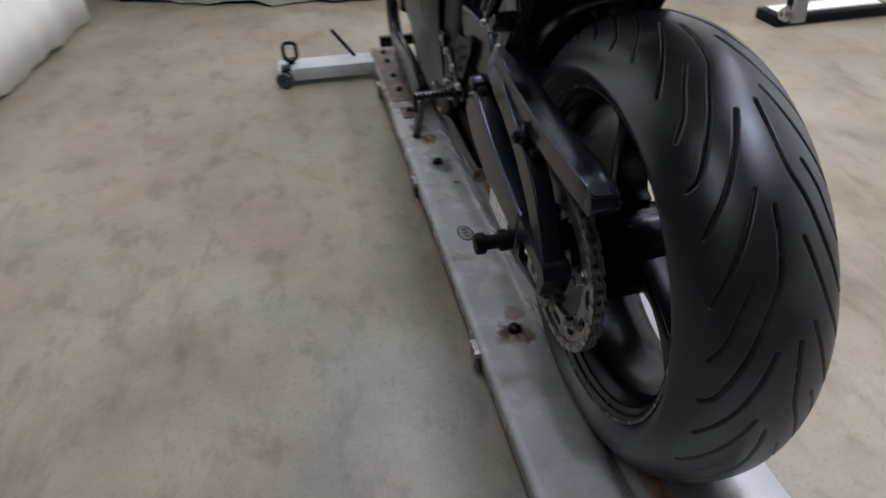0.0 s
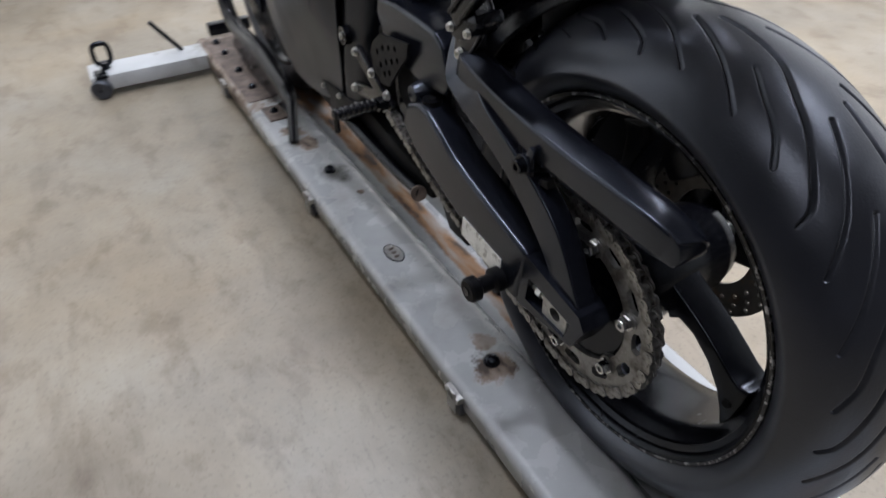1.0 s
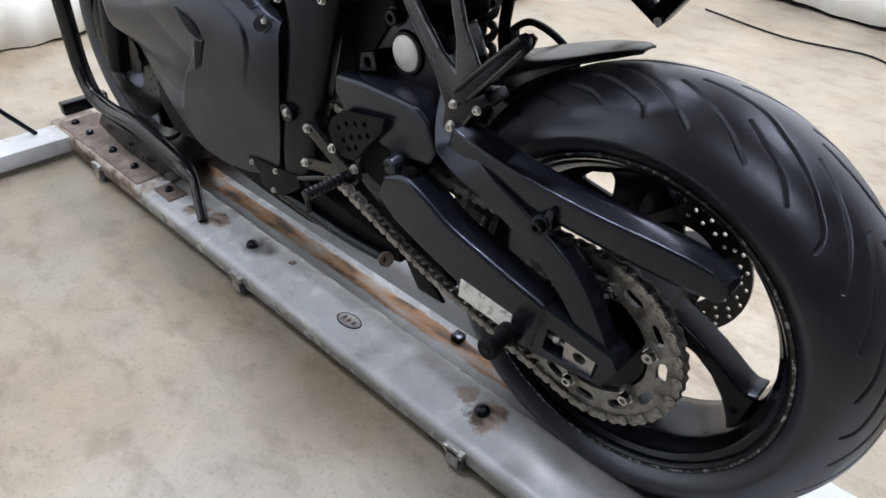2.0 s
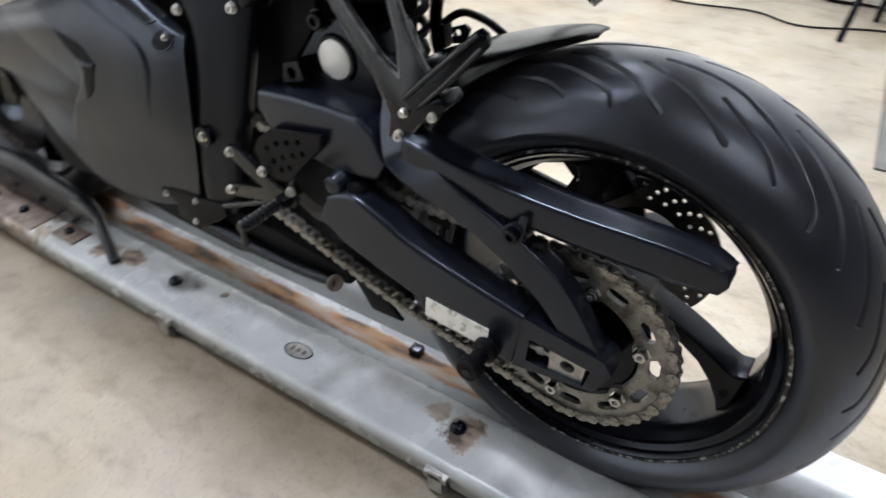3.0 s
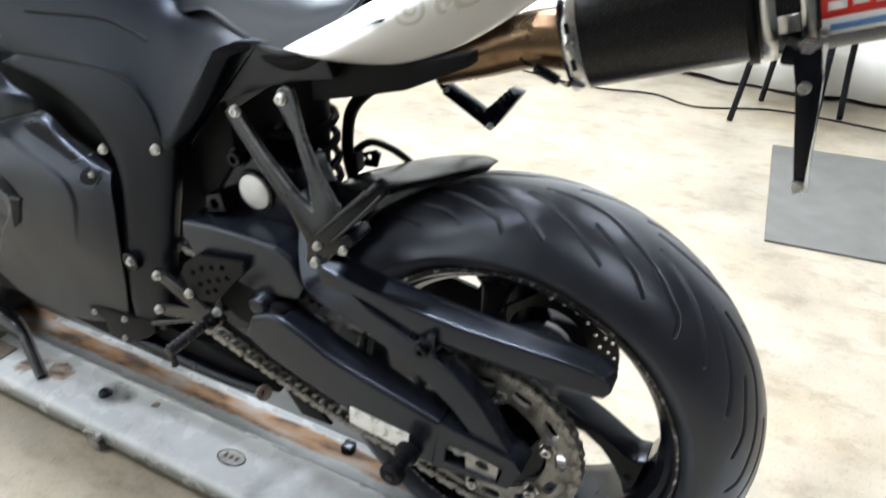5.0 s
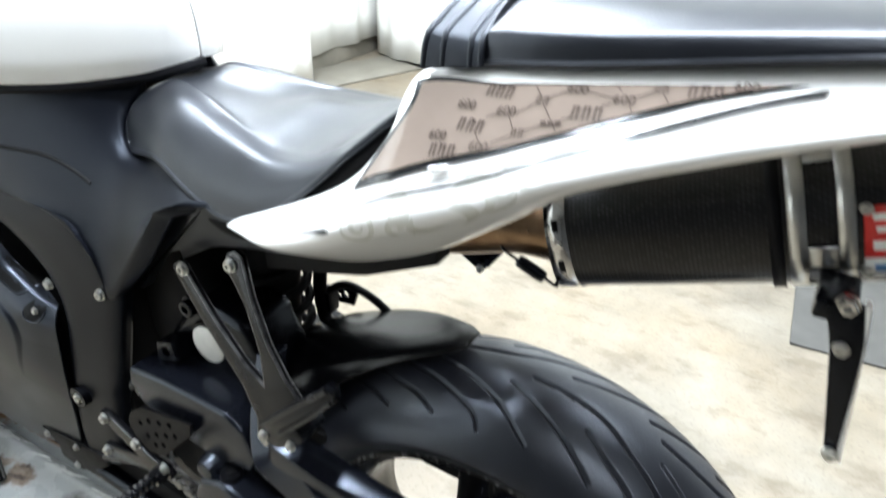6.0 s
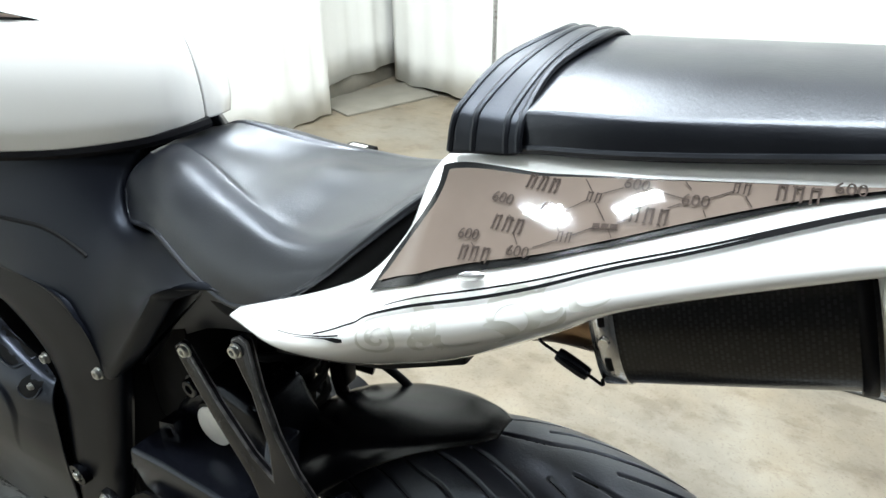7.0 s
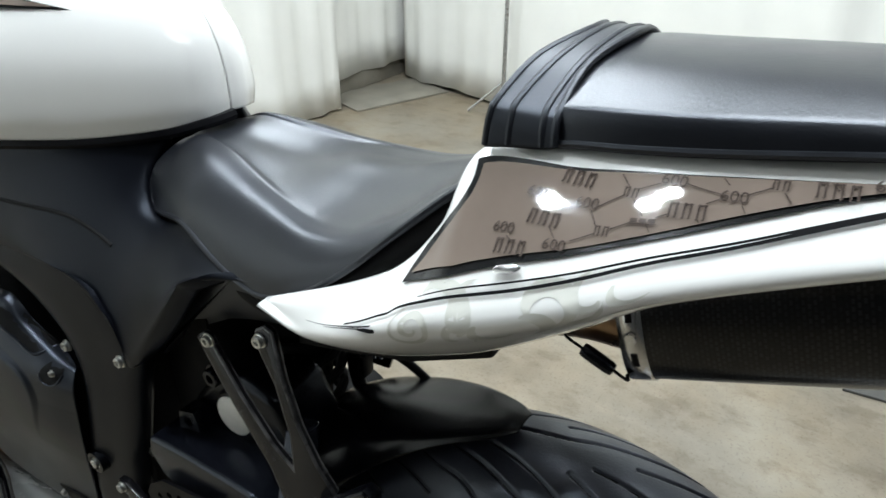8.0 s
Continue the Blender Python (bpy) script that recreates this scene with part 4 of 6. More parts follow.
# chain guard: a folded strip over the chain
gp = net([[(-0.153, 0.230, 0.515), (-0.154, 0.150, 0.499), (-0.154, 0.068, 0.500), (-0.154, 0.002, 0.4975), (-0.154, -0.061, 0.4955), (-0.154, -0.115, 0.496), (-0.150, -0.140, 0.4985)],
          [(-0.155, 0.218, 0.555), (-0.156, 0.158, 0.543), (-0.156, 0.079, 0.533), (-0.156, 0.005, 0.5285), (-0.156, -0.058, 0.528), (-0.156, -0.112, 0.5265), (-0.152, -0.141, 0.520)],
          [(-0.150, 0.218, 0.562), (-0.151, 0.158, 0.549), (-0.151, 0.079, 0.539), (-0.151, 0.005, 0.5345), (-0.151, -0.058, 0.534), (-0.151, -0.112, 0.532), (-0.147, -0.146, 0.523)],
          [(-0.128, 0.210, 0.566), (-0.128, 0.135, 0.552), (-0.128, 0.081, 0.545), (-0.128, 0.016, 0.540), (-0.128, -0.049, 0.538), (-0.126, -0.110, 0.533), (-0.124, -0.149, 0.519)],
          [(-0.125, 0.210, 0.555), (-0.125, 0.135, 0.540), (-0.125, 0.081, 0.533), (-0.125, 0.016, 0.528), (-0.125, -0.049, 0.525), (-0.122, -0.110, 0.516), (-0.122, -0.146, 0.504)]], 5, 8)
guard = shell("chain_guard", gp, ARM_PAINT, bike, 0.003, "black plastic chain guard", angle=40)
part("guard_end", plate([(-0.128, 0.532), (-0.146, 0.522), (-0.150, 0.508), (-0.143, 0.497), (-0.126, 0.496)], -0.1545, -0.121, bevel=0.003), ARM_PAINT, guard)
part("guard_tab", plate(ring_pts(0.068, 0.494, 0.0125, 20), -0.1665, -0.158, bevel=0.0015, smooth=0), ARM_PAINT, guard)
part("guard_tab", plate([(0.060, 0.520), (0.052, 0.518), (0.058, 0.490), (0.074, 0.486)], -0.1640, -0.158, bevel=0.0012), ARM_PAINT, guard)
bolts(BOLT_BLACK, [(-0.1665, 0.068, 0.494)], guard)
part("guard_lug", turned([(-0.162, 0.0), (-0.162, 0.009), (-0.158, 0.013), (-0.140, 0.014), (-0.140, 0.0)], 20, 0.069, 0.485, closed=False), BLACK_METAL, guard)
part("guard_rib", plate([(0.080, 0.485), (0.086, 0.520), (0.089, 0.520), (0.092, 0.480)], -0.156, -0.146, bevel=0.001), BLACK_PLASTIC, guard)
part("guard_rib", plate([(0.050, 0.483), (0.035, 0.488), (0.033, 0.478), (0.050, 0.476)], -0.156, -0.146, bevel=0.001), BLACK_PLASTIC, guard)

# hugger over the tyre
hl = []
for deg, hw, crest, edge in ((10, 0.014, 0.3355, 0.333), (14, 0.030, 0.3375, 0.331), (24, 0.054, 0.341, 0.3285), (36, 0.074, 0.356, 0.322), (50, 0.088, 0.385, 0.314), (64, 0.092, 0.394, 0.300)):
    sa, ca = math.sin(math.radians(deg)), math.cos(math.radians(deg))
    half = [(-hw, edge), (-hw * 0.82, edge + (crest - edge) * 0.62), (-hw * 0.4, edge + (crest - edge) * 0.92), (0.0, crest)]
    hl.append([(x, r * sa, AZ + r * ca) for x, r in half + [(-x, r) for x, r in half[-2::-1]]])
shell("rear_hugger", net(hl, 8, 8), HUGGER_PLASTIC, bike, 0.003, "black plastic rear mudguard hugging the tyre")

# shock mount casting with its bright pivot cap
cast = part("frame_pivot_casting", plate([(0.457, 0.545), (0.425, 0.60), (0.385, 0.648), (0.345, 0.660), (0.295, 0.648), (0.272, 0.60), (0.285, 0.55), (0.34, 0.535)], -0.098, -0.02, bevel=0.012, segs=3), BLACK_METAL, bike)
part("pivot_collar", turned([(-0.103, 0.024), (-0.103, 0.0285), (-0.098, 0.031), (-0.07, 0.033), (-0.07, 0.024)], 40, 0.354, 0.605), BLACK_METAL, cast)
part("pivot_cap", turned([(-0.106, 0.0), (-0.106, 0.0225), (-0.1045, 0.0245), (-0.09, 0.0245), (-0.09, 0.0)], 40, 0.354, 0.605, closed=False), CAP_FACE, cast, "turned bright alloy cap")
piece("bolt", BOLT_BLACK, Matrix.Translation((-0.098, 0.378, 0.648)) @ Matrix.Scale(1.3, 4), cast)
part("hose_clamp", plate([(0.43, 0.565), (0.425, 0.592), (0.40, 0.60), (0.393, 0.575)], -0.122, -0.10, holes=[ring_pts(0.412, 0.582, 0.008, 10)], bevel=0), BLACK_METAL, cast)
# Shock and spring in near-black: the shade round them is in the colour.
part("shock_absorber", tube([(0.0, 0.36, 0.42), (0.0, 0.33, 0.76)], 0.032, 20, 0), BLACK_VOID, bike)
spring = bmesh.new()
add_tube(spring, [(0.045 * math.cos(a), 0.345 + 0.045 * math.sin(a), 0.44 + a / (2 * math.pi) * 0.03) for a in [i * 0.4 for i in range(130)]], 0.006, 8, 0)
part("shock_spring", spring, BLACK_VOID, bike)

# plain inner bodies that close the view through the frame; their near-black paints the shade there
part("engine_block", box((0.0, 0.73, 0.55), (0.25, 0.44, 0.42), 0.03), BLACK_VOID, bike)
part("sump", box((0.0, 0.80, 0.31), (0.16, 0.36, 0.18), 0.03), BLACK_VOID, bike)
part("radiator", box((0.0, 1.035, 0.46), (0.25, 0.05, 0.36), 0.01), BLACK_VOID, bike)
# Added plates that darken the gap between cowl and front tyre.
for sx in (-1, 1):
    part("dark_gap_filler", plate([(0.98, 0.38), (1.13, 0.37), (1.155, 0.28), (1.11, 0.225), (0.98, 0.235)], sx * 0.112, sx * 0.075, bevel=0.004), BLACK_VOID, bike)
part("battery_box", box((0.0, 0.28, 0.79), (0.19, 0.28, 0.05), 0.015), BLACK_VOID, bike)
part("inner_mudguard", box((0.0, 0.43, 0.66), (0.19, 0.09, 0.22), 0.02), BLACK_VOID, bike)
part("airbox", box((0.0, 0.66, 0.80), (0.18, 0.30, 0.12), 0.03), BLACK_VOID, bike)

# side cowl
cr = [[(-0.153, 0.568, 0.610), (-0.147, 0.600, 0.621), (-0.149, 0.646, 0.6455), (-0.152, 0.686, 0.676), (-0.165, 0.760, 0.656), (-0.166, 0.895, 0.614), (-0.172, 1.155, 0.552)],
      [(-0.162, 0.562, 0.603), (-0.165, 0.596, 0.6155), (-0.167, 0.642, 0.6365), (-0.169, 0.690, 0.6635), (-0.178, 0.763, 0.645), (-0.189, 0.885, 0.601), (-0.187, 1.157, 0.533)],
      [(-0.170, 0.560, 0.580), (-0.180, 0.595, 0.590), (-0.186, 0.640, 0.598), (-0.190, 0.690, 0.604), (-0.198, 0.765, 0.590), (-0.203, 0.885, 0.560), (-0.190, 1.160, 0.505)],
      [(-0.168, 0.573, 0.515), (-0.180, 0.610, 0.513), (-0.187, 0.655, 0.508), (-0.190, 0.710, 0.503), (-0.193, 0.790, 0.490), (-0.194, 0.900, 0.475), (-0.182, 1.160, 0.465)],
      [(-0.156, 0.604, 0.415), (-0.159, 0.645, 0.408), (-0.161, 0.690, 0.399), (-0.163, 0.745, 0.387), (-0.163, 0.820, 0.377), (-0.160, 0.920, 0.375), (-0.152, 1.150, 0.440)],
      [(-0.144, 0.642, 0.322), (-0.142, 0.680, 0.304), (-0.141, 0.725, 0.286), (-0.140, 0.786, 0.270), (-0.139, 0.870, 0.260), (-0.139, 0.960, 0.277), (-0.136, 1.125, 0.390)]]
CP = net(cr, 34, 30)


def side_of(line, y, z):
    """How far points lie to the left of a line through the y-z plane, and how far along it they fall, 0 to 1."""
    best, along = np.full(y.shape, 9.0), np.zeros(y.shape)
    for k in range(len(line) - 1):
        a, d = line[k], line[k + 1] - line[k]
        t = ((y - a[0]) * d[0] + (z - a[1]) * d[1]) / (d @ d)
        c = np.clip(t, 0 if k else -9, 1 if k < len(line) - 2 else 9)
        off = np.hypot(y - a[0] - c * d[0], z - a[1] - c * d[1]) * np.sign(d[0] * (z - a[1]) - d[1] * (y - a[0]))
        near = np.abs(off) < np.abs(best)
        best, along = np.where(near, off, best), np.where(near, (k + np.clip(t, 0, 1)) / (len(line) - 1), along)
    return best, along


# a step along the upper crease, and a break below the lower one from which the flank turns inwards
STEP = np.array(spline([(0.90, 0.698), (0.767, 0.652), (0.717, 0.635), (0.679, 0.619), (0.645, 0.605), (0.625, 0.588), (0.620, 0.562), (0.630, 0.530), (0.652, 0.480)], 6))
BREAK = np.array([(0.960, 0.666), (0.847, 0.612), (0.792, 0.586), (0.768, 0.566), (0.742, 0.549), (0.726, 0.520)])
off, along = side_of(STEP, CP[..., 1], CP[..., 2])
fade = np.clip((1 - along) / 0.25, 0, 1)
CP[..., 0] += 0.0045 * np.clip(0.5 - off / 0.003, 0, 1) * fade
off, along = side_of(BREAK, CP[..., 1], CP[..., 2])
inside = np.clip(off, 0, 0.09) * np.clip((CP[..., 2] - 0.33) / 0.10, 0, 1) * np.clip((1 - along) / 0.35, 0, 1)
CP[..., 0] += 0.17 * inside
for _ in range(2):
    CP[1:-1, 1:-1] += 0.5 * ((CP[:-2, 1:-1] + CP[2:, 1:-1] + CP[1:-1, :-2] + CP[1:-1, 2:]) / 4 - CP[1:-1, 1:-1])
cowl = shell("side_cowl", CP, DARK_COWL, bike, 0.003, "satin black lower side cowl")
shell("side_cowl", mirrored(CP), DARK_COWL, bike, 0.003)


def sheet_x(P, y, z):
    """x of a sheet of points at a place (y, z)."""
    q = P.reshape(-1, 3)
    d = (q[:, 1] - y) ** 2 + (q[:, 2] - z) ** 2
    k = np.argpartition(d, 4)[:4]
    w = 1 / (d[k] + 1e-8)
    return float((q[k, 0] * w).sum() / w.sum())


def cowl_x(y, z):
    return sheet_x(CP, y, z)


def cowl_sheet(name, quad, off, material, parent, nu=14, nv=5, label=""):
    """A sheet laid over the cowl between four corners (y, z)."""
    a, b, c, d = (np.array(q) for q in quad)
    P = np.zeros((nv + 1, nu + 1, 3))
    for j in range(nv + 1):
        for i in range(nu + 1):
            s, t = i / nu, j / nv
            y, z = (a * (1 - s) + b * s) * (1 - t) + (d * (1 - s) + c * s) * t
            P[j, i] = (cowl_x(y, z) - off, y, z)
    return part(name, grid_mesh(name, P, material, angle=180), None, parent, label)


def cowl_lip(line, r, parent, out=0.0):
    return part("lip", tube([(cowl_x(y, z) - out, y, z) for y, z in [tuple(q) for q in spline(line, 6)]], r, 8, 0), DARK_COWL, parent)


# Vent and gills are black sheets on the cowl; their depth is painted shade.
vent = cowl_sheet("vent_slot", [(0.680, 0.6665), (0.598, 0.6300), (0.621, 0.6225), (0.702, 0.6600)], 0.0034, BLACK_VOID, cowl)
cowl_lip([(0.690, 0.6665), (0.7035, 0.6600), (0.662, 0.6405), (0.622, 0.6215), (0.606, 0.6255)], 0.0018, vent, 0.0028)
gill = cowl_sheet("gill", [(0.787, 0.590), (0.744, 0.576), (0.730, 0.552), (0.760, 0.557)], 0.0034, BLACK_VOID, cowl)
cowl_lip([(0.792, 0.590), (0.765, 0.558), (0.745, 0.5475)], 0.0020, gill, 0.0024)
gill = cowl_sheet("gill", [(0.757, 0.544), (0.729, 0.547), (0.757, 0.502), (0.781, 0.484)], 0.0034, BLACK_VOID, cowl)
cowl_lip([(0.758, 0.5465), (0.742, 0.549), (0.727, 0.549)], 0.0022, gill, 0.003)
wx = cowl_x(0.589, 0.605)
# The well is a flat black disc, its inner shade painted on.
part("screw_well", grid_mesh("screw_well", np.array([[(cowl_x(0.589 + q * 0.0135 * math.cos(a), 0.605 + q * 0.0125 * math.sin(a)) - 0.0034, 0.589 + q * 0.0135 * math.cos(a), 0.605 + q * 0.0125 * math.sin(a)) for a in np.linspace(0, 2 * math.pi, 25)] for q in (0.0, 0.5, 1.0)]), BLACK_VOID, angle=180), None, cowl)
cowl_lip([(0.589 + 0.0138 * math.cos(a), 0.605 + 0.0128 * math.sin(a)) for a in np.linspace(math.pi, 2 * math.pi, 9)], 0.0014, cowl, 0.003)
piece("bolt", BOLT_S, Matrix.Translation((wx - 0.0020, 0.582, 0.610)) @ Matrix.Scale(0.85, 4), cowl)
bolts(BOLT_M, [(-0.150, 0.571, 0.642)], cowl)

# frame spar cover, a bent band
SL = [(-0.160, 0.72, 0.745), (-0.158, 0.63, 0.725), (-0.156, 0.578, 0.695), (-0.154, 0.550, 0.655), (-0.154, 0.546, 0.60), (-0.154, 0.575, 0.50), (-0.150, 0.605, 0.40), (-0.145, 0.62, 0.33)]
SR = [(-0.150, 0.62, 0.785), (-0.148, 0.525, 0.775), (-0.146, 0.472, 0.752), (-0.142, 0.443, 0.695), (-0.140, 0.464, 0.625), (-0.142, 0.505, 0.498), (-0.142, 0.535, 0.41), (-0.140, 0.562, 0.325)]
SM = [(a[0] * 0.5 + b[0] * 0.5 - 0.003, (a[1] + b[1]) / 2, (a[2] + b[2]) / 2) for a, b in zip(SL, SR)]
edge_l = [(a[0] + 0.02, a[1] + 0.004, a[2]) for a in SL]
edge_r = [(a[0] + 0.02, a[1] - 0.003, a[2]) for a in SR]
SP = net([list(r) for r in zip(edge_l, SL, SM, SR, edge_r)], 5, 5)
spar = shell("frame_spar_cover", SP, FRAME_PLASTIC, bike, 0.003, "charcoal frame spar cover")
shell("frame_spar_cover", mirrored(SP), FRAME_PLASTIC, bike, 0.003)
bolts(BOLT_M, [(-0.148, 0.468, 0.661), (-0.160, 0.569, 0.466)], spar)
part("bolt_collar", turned([(-0.163, 0.009), (-0.163, 0.015), (-0.150, 0.016), (-0.150, 0.009)], 24, 0.569, 0.466), BLACK_METAL, spar)

# side cover under the tank and seat
bot = [(-0.1180, 0.2282, 0.8185), (-0.1270, 0.2900, 0.8180), (-0.1498, 0.3245, 0.8088), (-0.1500, 0.3430, 0.7915), (-0.1515, 0.3960, 0.7250), (-0.1539, 0.4400, 0.6700), (-0.1546, 0.4480, 0.6980), (-0.1556, 0.4640, 0.7320), (-0.1570, 0.5150, 0.7620), (-0.1607, 0.7159, 0.7600)]
upp = [(-0.1120, 0.2272, 0.8180), (-0.1180, 0.2880, 0.8185), (-0.1170, 0.3350, 0.8215), (-0.1050, 0.3780, 0.8290), (-0.0910, 0.4360, 0.8190), (-0.0790, 0.4570, 0.8470), (-0.0560, 0.4540, 0.8930), (-0.1044, 0.5158, 0.8943), (-0.1420, 0.5901, 0.8904), (-0.1619, 0.7162, 0.8841)]
SCR = [[(p[0] + 0.014, p[1] - (0.010 if 0 < k < 5 else 0.0), p[2] - (0.009 if 0 < k < 5 else 0.002)) for k, p in enumerate(bot)], bot]
for f in (0.2, 0.4, 0.6, 0.8, 0.92):
    row = []
    for a, b in zip(bot, upp):
        bow = (b[0] - a[0]) * 0.42 * math.sin(math.pi * f) * (0.5 + 0.5 * f) + 0.003 * math.sin(math.pi * f)
        row.append((a[0] * (1 - f) + b[0] * f - bow, a[1] * (1 - f) + b[1] * f, a[2] * (1 - f) + b[2] * f))
    SCR.append(row)
SCR += [upp, [(p[0] * 0.75, p[1] + 0.004, p[2] - 0.004) for p in upp]]
SCP = net(SCR, 5, 7)
# even out the sheet between its edges
for _ in range(500):
    SCP[6:-5, 1:-1] += 0.5 * ((SCP[5:-6, 1:-1] + SCP[7:-4, 1:-1] + SCP[6:-5, :-2] + SCP[6:-5, 2:]) / 4 - SCP[6:-5, 1:-1])
side_cover = shell("side_cover", SCP, FRAME_PLASTIC, bike, 0.002, "charcoal side cover below the tank")
shell("side_cover", mirrored(SCP), FRAME_PLASTIC, bike, 0.002)
part("cover_groove", tube([(sheet_x(SCP, y, z) - 0.0005, y, z) for y, z in [tuple(q) for q in spline([(0.640, 0.8180), (0.5714, 0.8189), (0.5201, 0.8172), (0.4788, 0.8042), (0.4609, 0.7960)], 5)]], 0.0024, 8, 0), BLACK_VOID, side_cover)

# subframe rail below the tail
for sx in (-1, 1):
    rail = plate([(0.4651, 0.6500), (0.4298, 0.6841), (0.3495, 0.7826), (0.3171, 0.8078), (0.2876, 0.8174), (0.2385, 0.8191), (0.1992, 0.8189), (0.1960, 0.7838), (0.2427, 0.7742), (0.2919, 0.7596), (0.3477, 0.7383), (0.3960, 0.7180), (0.4450, 0.6550)], sx * 0.110, sx * 0.085, bevel=0.004)
    for v in rail.verts:
        v.co.x += sx * max(0.0, v.co.z - 0.750) * 0.30
    part("subframe_rail", rail, DARK_COWL, bike)
    # Near-black underside: shade below the tail is put into the colour.
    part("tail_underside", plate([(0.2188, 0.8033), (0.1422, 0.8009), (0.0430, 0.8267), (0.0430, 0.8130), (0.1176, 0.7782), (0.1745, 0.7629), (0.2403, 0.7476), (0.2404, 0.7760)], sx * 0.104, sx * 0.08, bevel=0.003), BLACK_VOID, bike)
part("hose_junction", box((0.05, 0.300, 0.600), (0.022, 0.022, 0.034), 0.005), BLACK_PLASTIC, bike)

# passenger footrest bracket: a forked arm
fork = plate([(0.358, 0.724), (0.348, 0.732), (0.341, 0.730), (0.298, 0.680), (0.257, 0.641), (0.232, 0.626), (0.236, 0.662), (0.254, 0.711), (0.277, 0.746), (0.277, 0.76), (0.266, 0.767), (0.255, 0.764), (0.243, 0.719), (0.224, 0.676), (0.202, 0.644), (0.18, 0.622), (0.195, 0.585), (0.213, 0.557), (0.229, 0.546), (0.244, 0.55), (0.243, 0.578), (0.263, 0.613), (0.311, 0.664), (0.351, 0.713)], -0.147, -0.139, bevel=0.0022)
for v in fork.verts:
    v.co.x += (v.co.z - 0.558) * 0.125
pb = part("passenger_bracket", fork, BRACKET_GREY, bike, "dark grey forked passenger footrest bracket")
# Bevel faces take the paler glint, a highlight put into the colour.
pb.data.materials.append(EDGE_GLINT)
for poly in pb.data.polygons:
    if 0.25 < abs(poly.normal.x) < 0.985 and poly.area < 2e-4:
        poly.material_index = 1
bolts(BOLT_M, [(-0.126, 0.339, 0.727), (-0.123, 0.269, 0.752), (-0.147, 0.227, 0.558)], pb)
peg2 = part("passenger_peg", plate([(0.197, 0.622), (0.189, 0.632), (0.109, 0.710), (0.100, 0.706), (0.099, 0.694), (0.138, 0.652), (0.181, 0.611)], -0.181, -0.168, bevel=0.003, segs=2), BLACK_METAL, bike, "folded black passenger footrest")
part("peg_rail", tube([(-0.182, 0.192, 0.626), (-0.182, 0.151, 0.6655), (-0.180, 0.107, 0.707)], 0.0032, 8), BRACKET_GREY, peg2)
part("peg_rail", tube([(-0.182, 0.171, 0.623), (-0.182, 0.136, 0.6585), (-0.180, 0.103, 0.695)], 0.0026, 8), BRACKET_GREY, peg2)
part("peg_hinge", plate([(0.199, 0.612), (0.184, 0.624), (0.150, 0.634), (0.143, 0.624), (0.158, 0.608), (0.184, 0.594), (0.200, 0.598)], -0.178, -0.142, bevel=0.004, segs=2), BLACK_METAL, peg2)
bolts(BOLT_S, [(-0.178, 0.196, 0.607), (-0.178, 0.160, 0.611)], peg2)

# rider's rearset: two bars, heel plate, ridged peg and shift lever
rs = part("rearset_bracket", plate([(0.520, 0.468), (0.505, 0.470), (0.428, 0.430), (0.405, 0.428), (0.395, 0.418), (0.402, 0.405), (0.425, 0.404), (0.520, 0.385), (0.534, 0.390), (0.534, 0.402), (0.520, 0.405), (0.458, 0.420), (0.520, 0.454)], -0.165, -0.155, bevel=0.002), GLOSS_METAL, bike, "black machined rearset bracket")
bolts(BOLT_M, [(-0.165, 0.511, 0.461), (-0.165, 0.527, 0.395), (-0.168, 0.447, 0.452), (-0.168, 0.398, 0.436)], rs)
hp = [(0.462, 0.478), (0.452, 0.497), (0.425, 0.518), (0.337, 0.533), (0.342, 0.513), (0.374, 0.480), (0.405, 0.445), (0.433, 0.440), (0.455, 0.455)]
hh = [ring_pts(y, z, 0.0048, 8) for y, z in ((0.437, 0.487), (0.418, 0.499), (0.398, 0.506), (0.378, 0.512), (0.428, 0.470), (0.409, 0.481), (0.390, 0.489), (0.372, 0.497), (0.416, 0.460), (0.400, 0.468))]
part("heel_plate", plate(hp, -0.162, -0.158, holes=hh, bevel=0), BLACK_PLASTIC, rs)
pegb = bmesh.new()
add_tube(pegb, [(-0.165, 0.412, 0.418), (-0.18, 0.412, 0.418)], 0.011, 12, 0)
part("peg_mount", pegb, GLOSS_METAL, rs)
prof = [(-0.178, 0.0)]
for k in range(8):
    prof += [(-0.180 - k * 0.0085, 0.0068), (-0.1825 - k * 0.0085, 0.0088), (-0.1855 - k * 0.0085, 0.0088), (-0.188 - k * 0.0085, 0.0068)]
prof += [(-0.250, 0.0072), (-0.252, 0.0)]
part("peg", turned(prof, 20, 0.412, 0.420, closed=False), GLOSS_METAL, rs, "ridged black footpeg")
part("peg_feeler", tube([(-0.246, 0.412, 0.414), (-0.246, 0.412, 0.392)], 0.0045, 10, 0), GLOSS_METAL, rs)
part("shift_rod", tube([(-0.150, 0.425, 0.405), (-0.150, 0.50, 0.372), (-0.150, 0.575, 0.340)], 0.0045, 10, 0), GLOSS_METAL, bike)
link = part("linkage_bracket", plate([(0.735, 0.322), (0.70, 0.330), (0.644, 0.334), (0.576, 0.342), (0.572, 0.322), (0.60, 0.300), (0.651, 0.270), (0.70, 0.275), (0.70, 0.300)], -0.152, -0.13, bevel=0.004), BLACK_PLASTIC, bike)
bolts(BOLT_S, [(-0.153, 0.716, 0.317), (-0.153, 0.640, 0.328), (-0.153, 0.655, 0.283)], link)

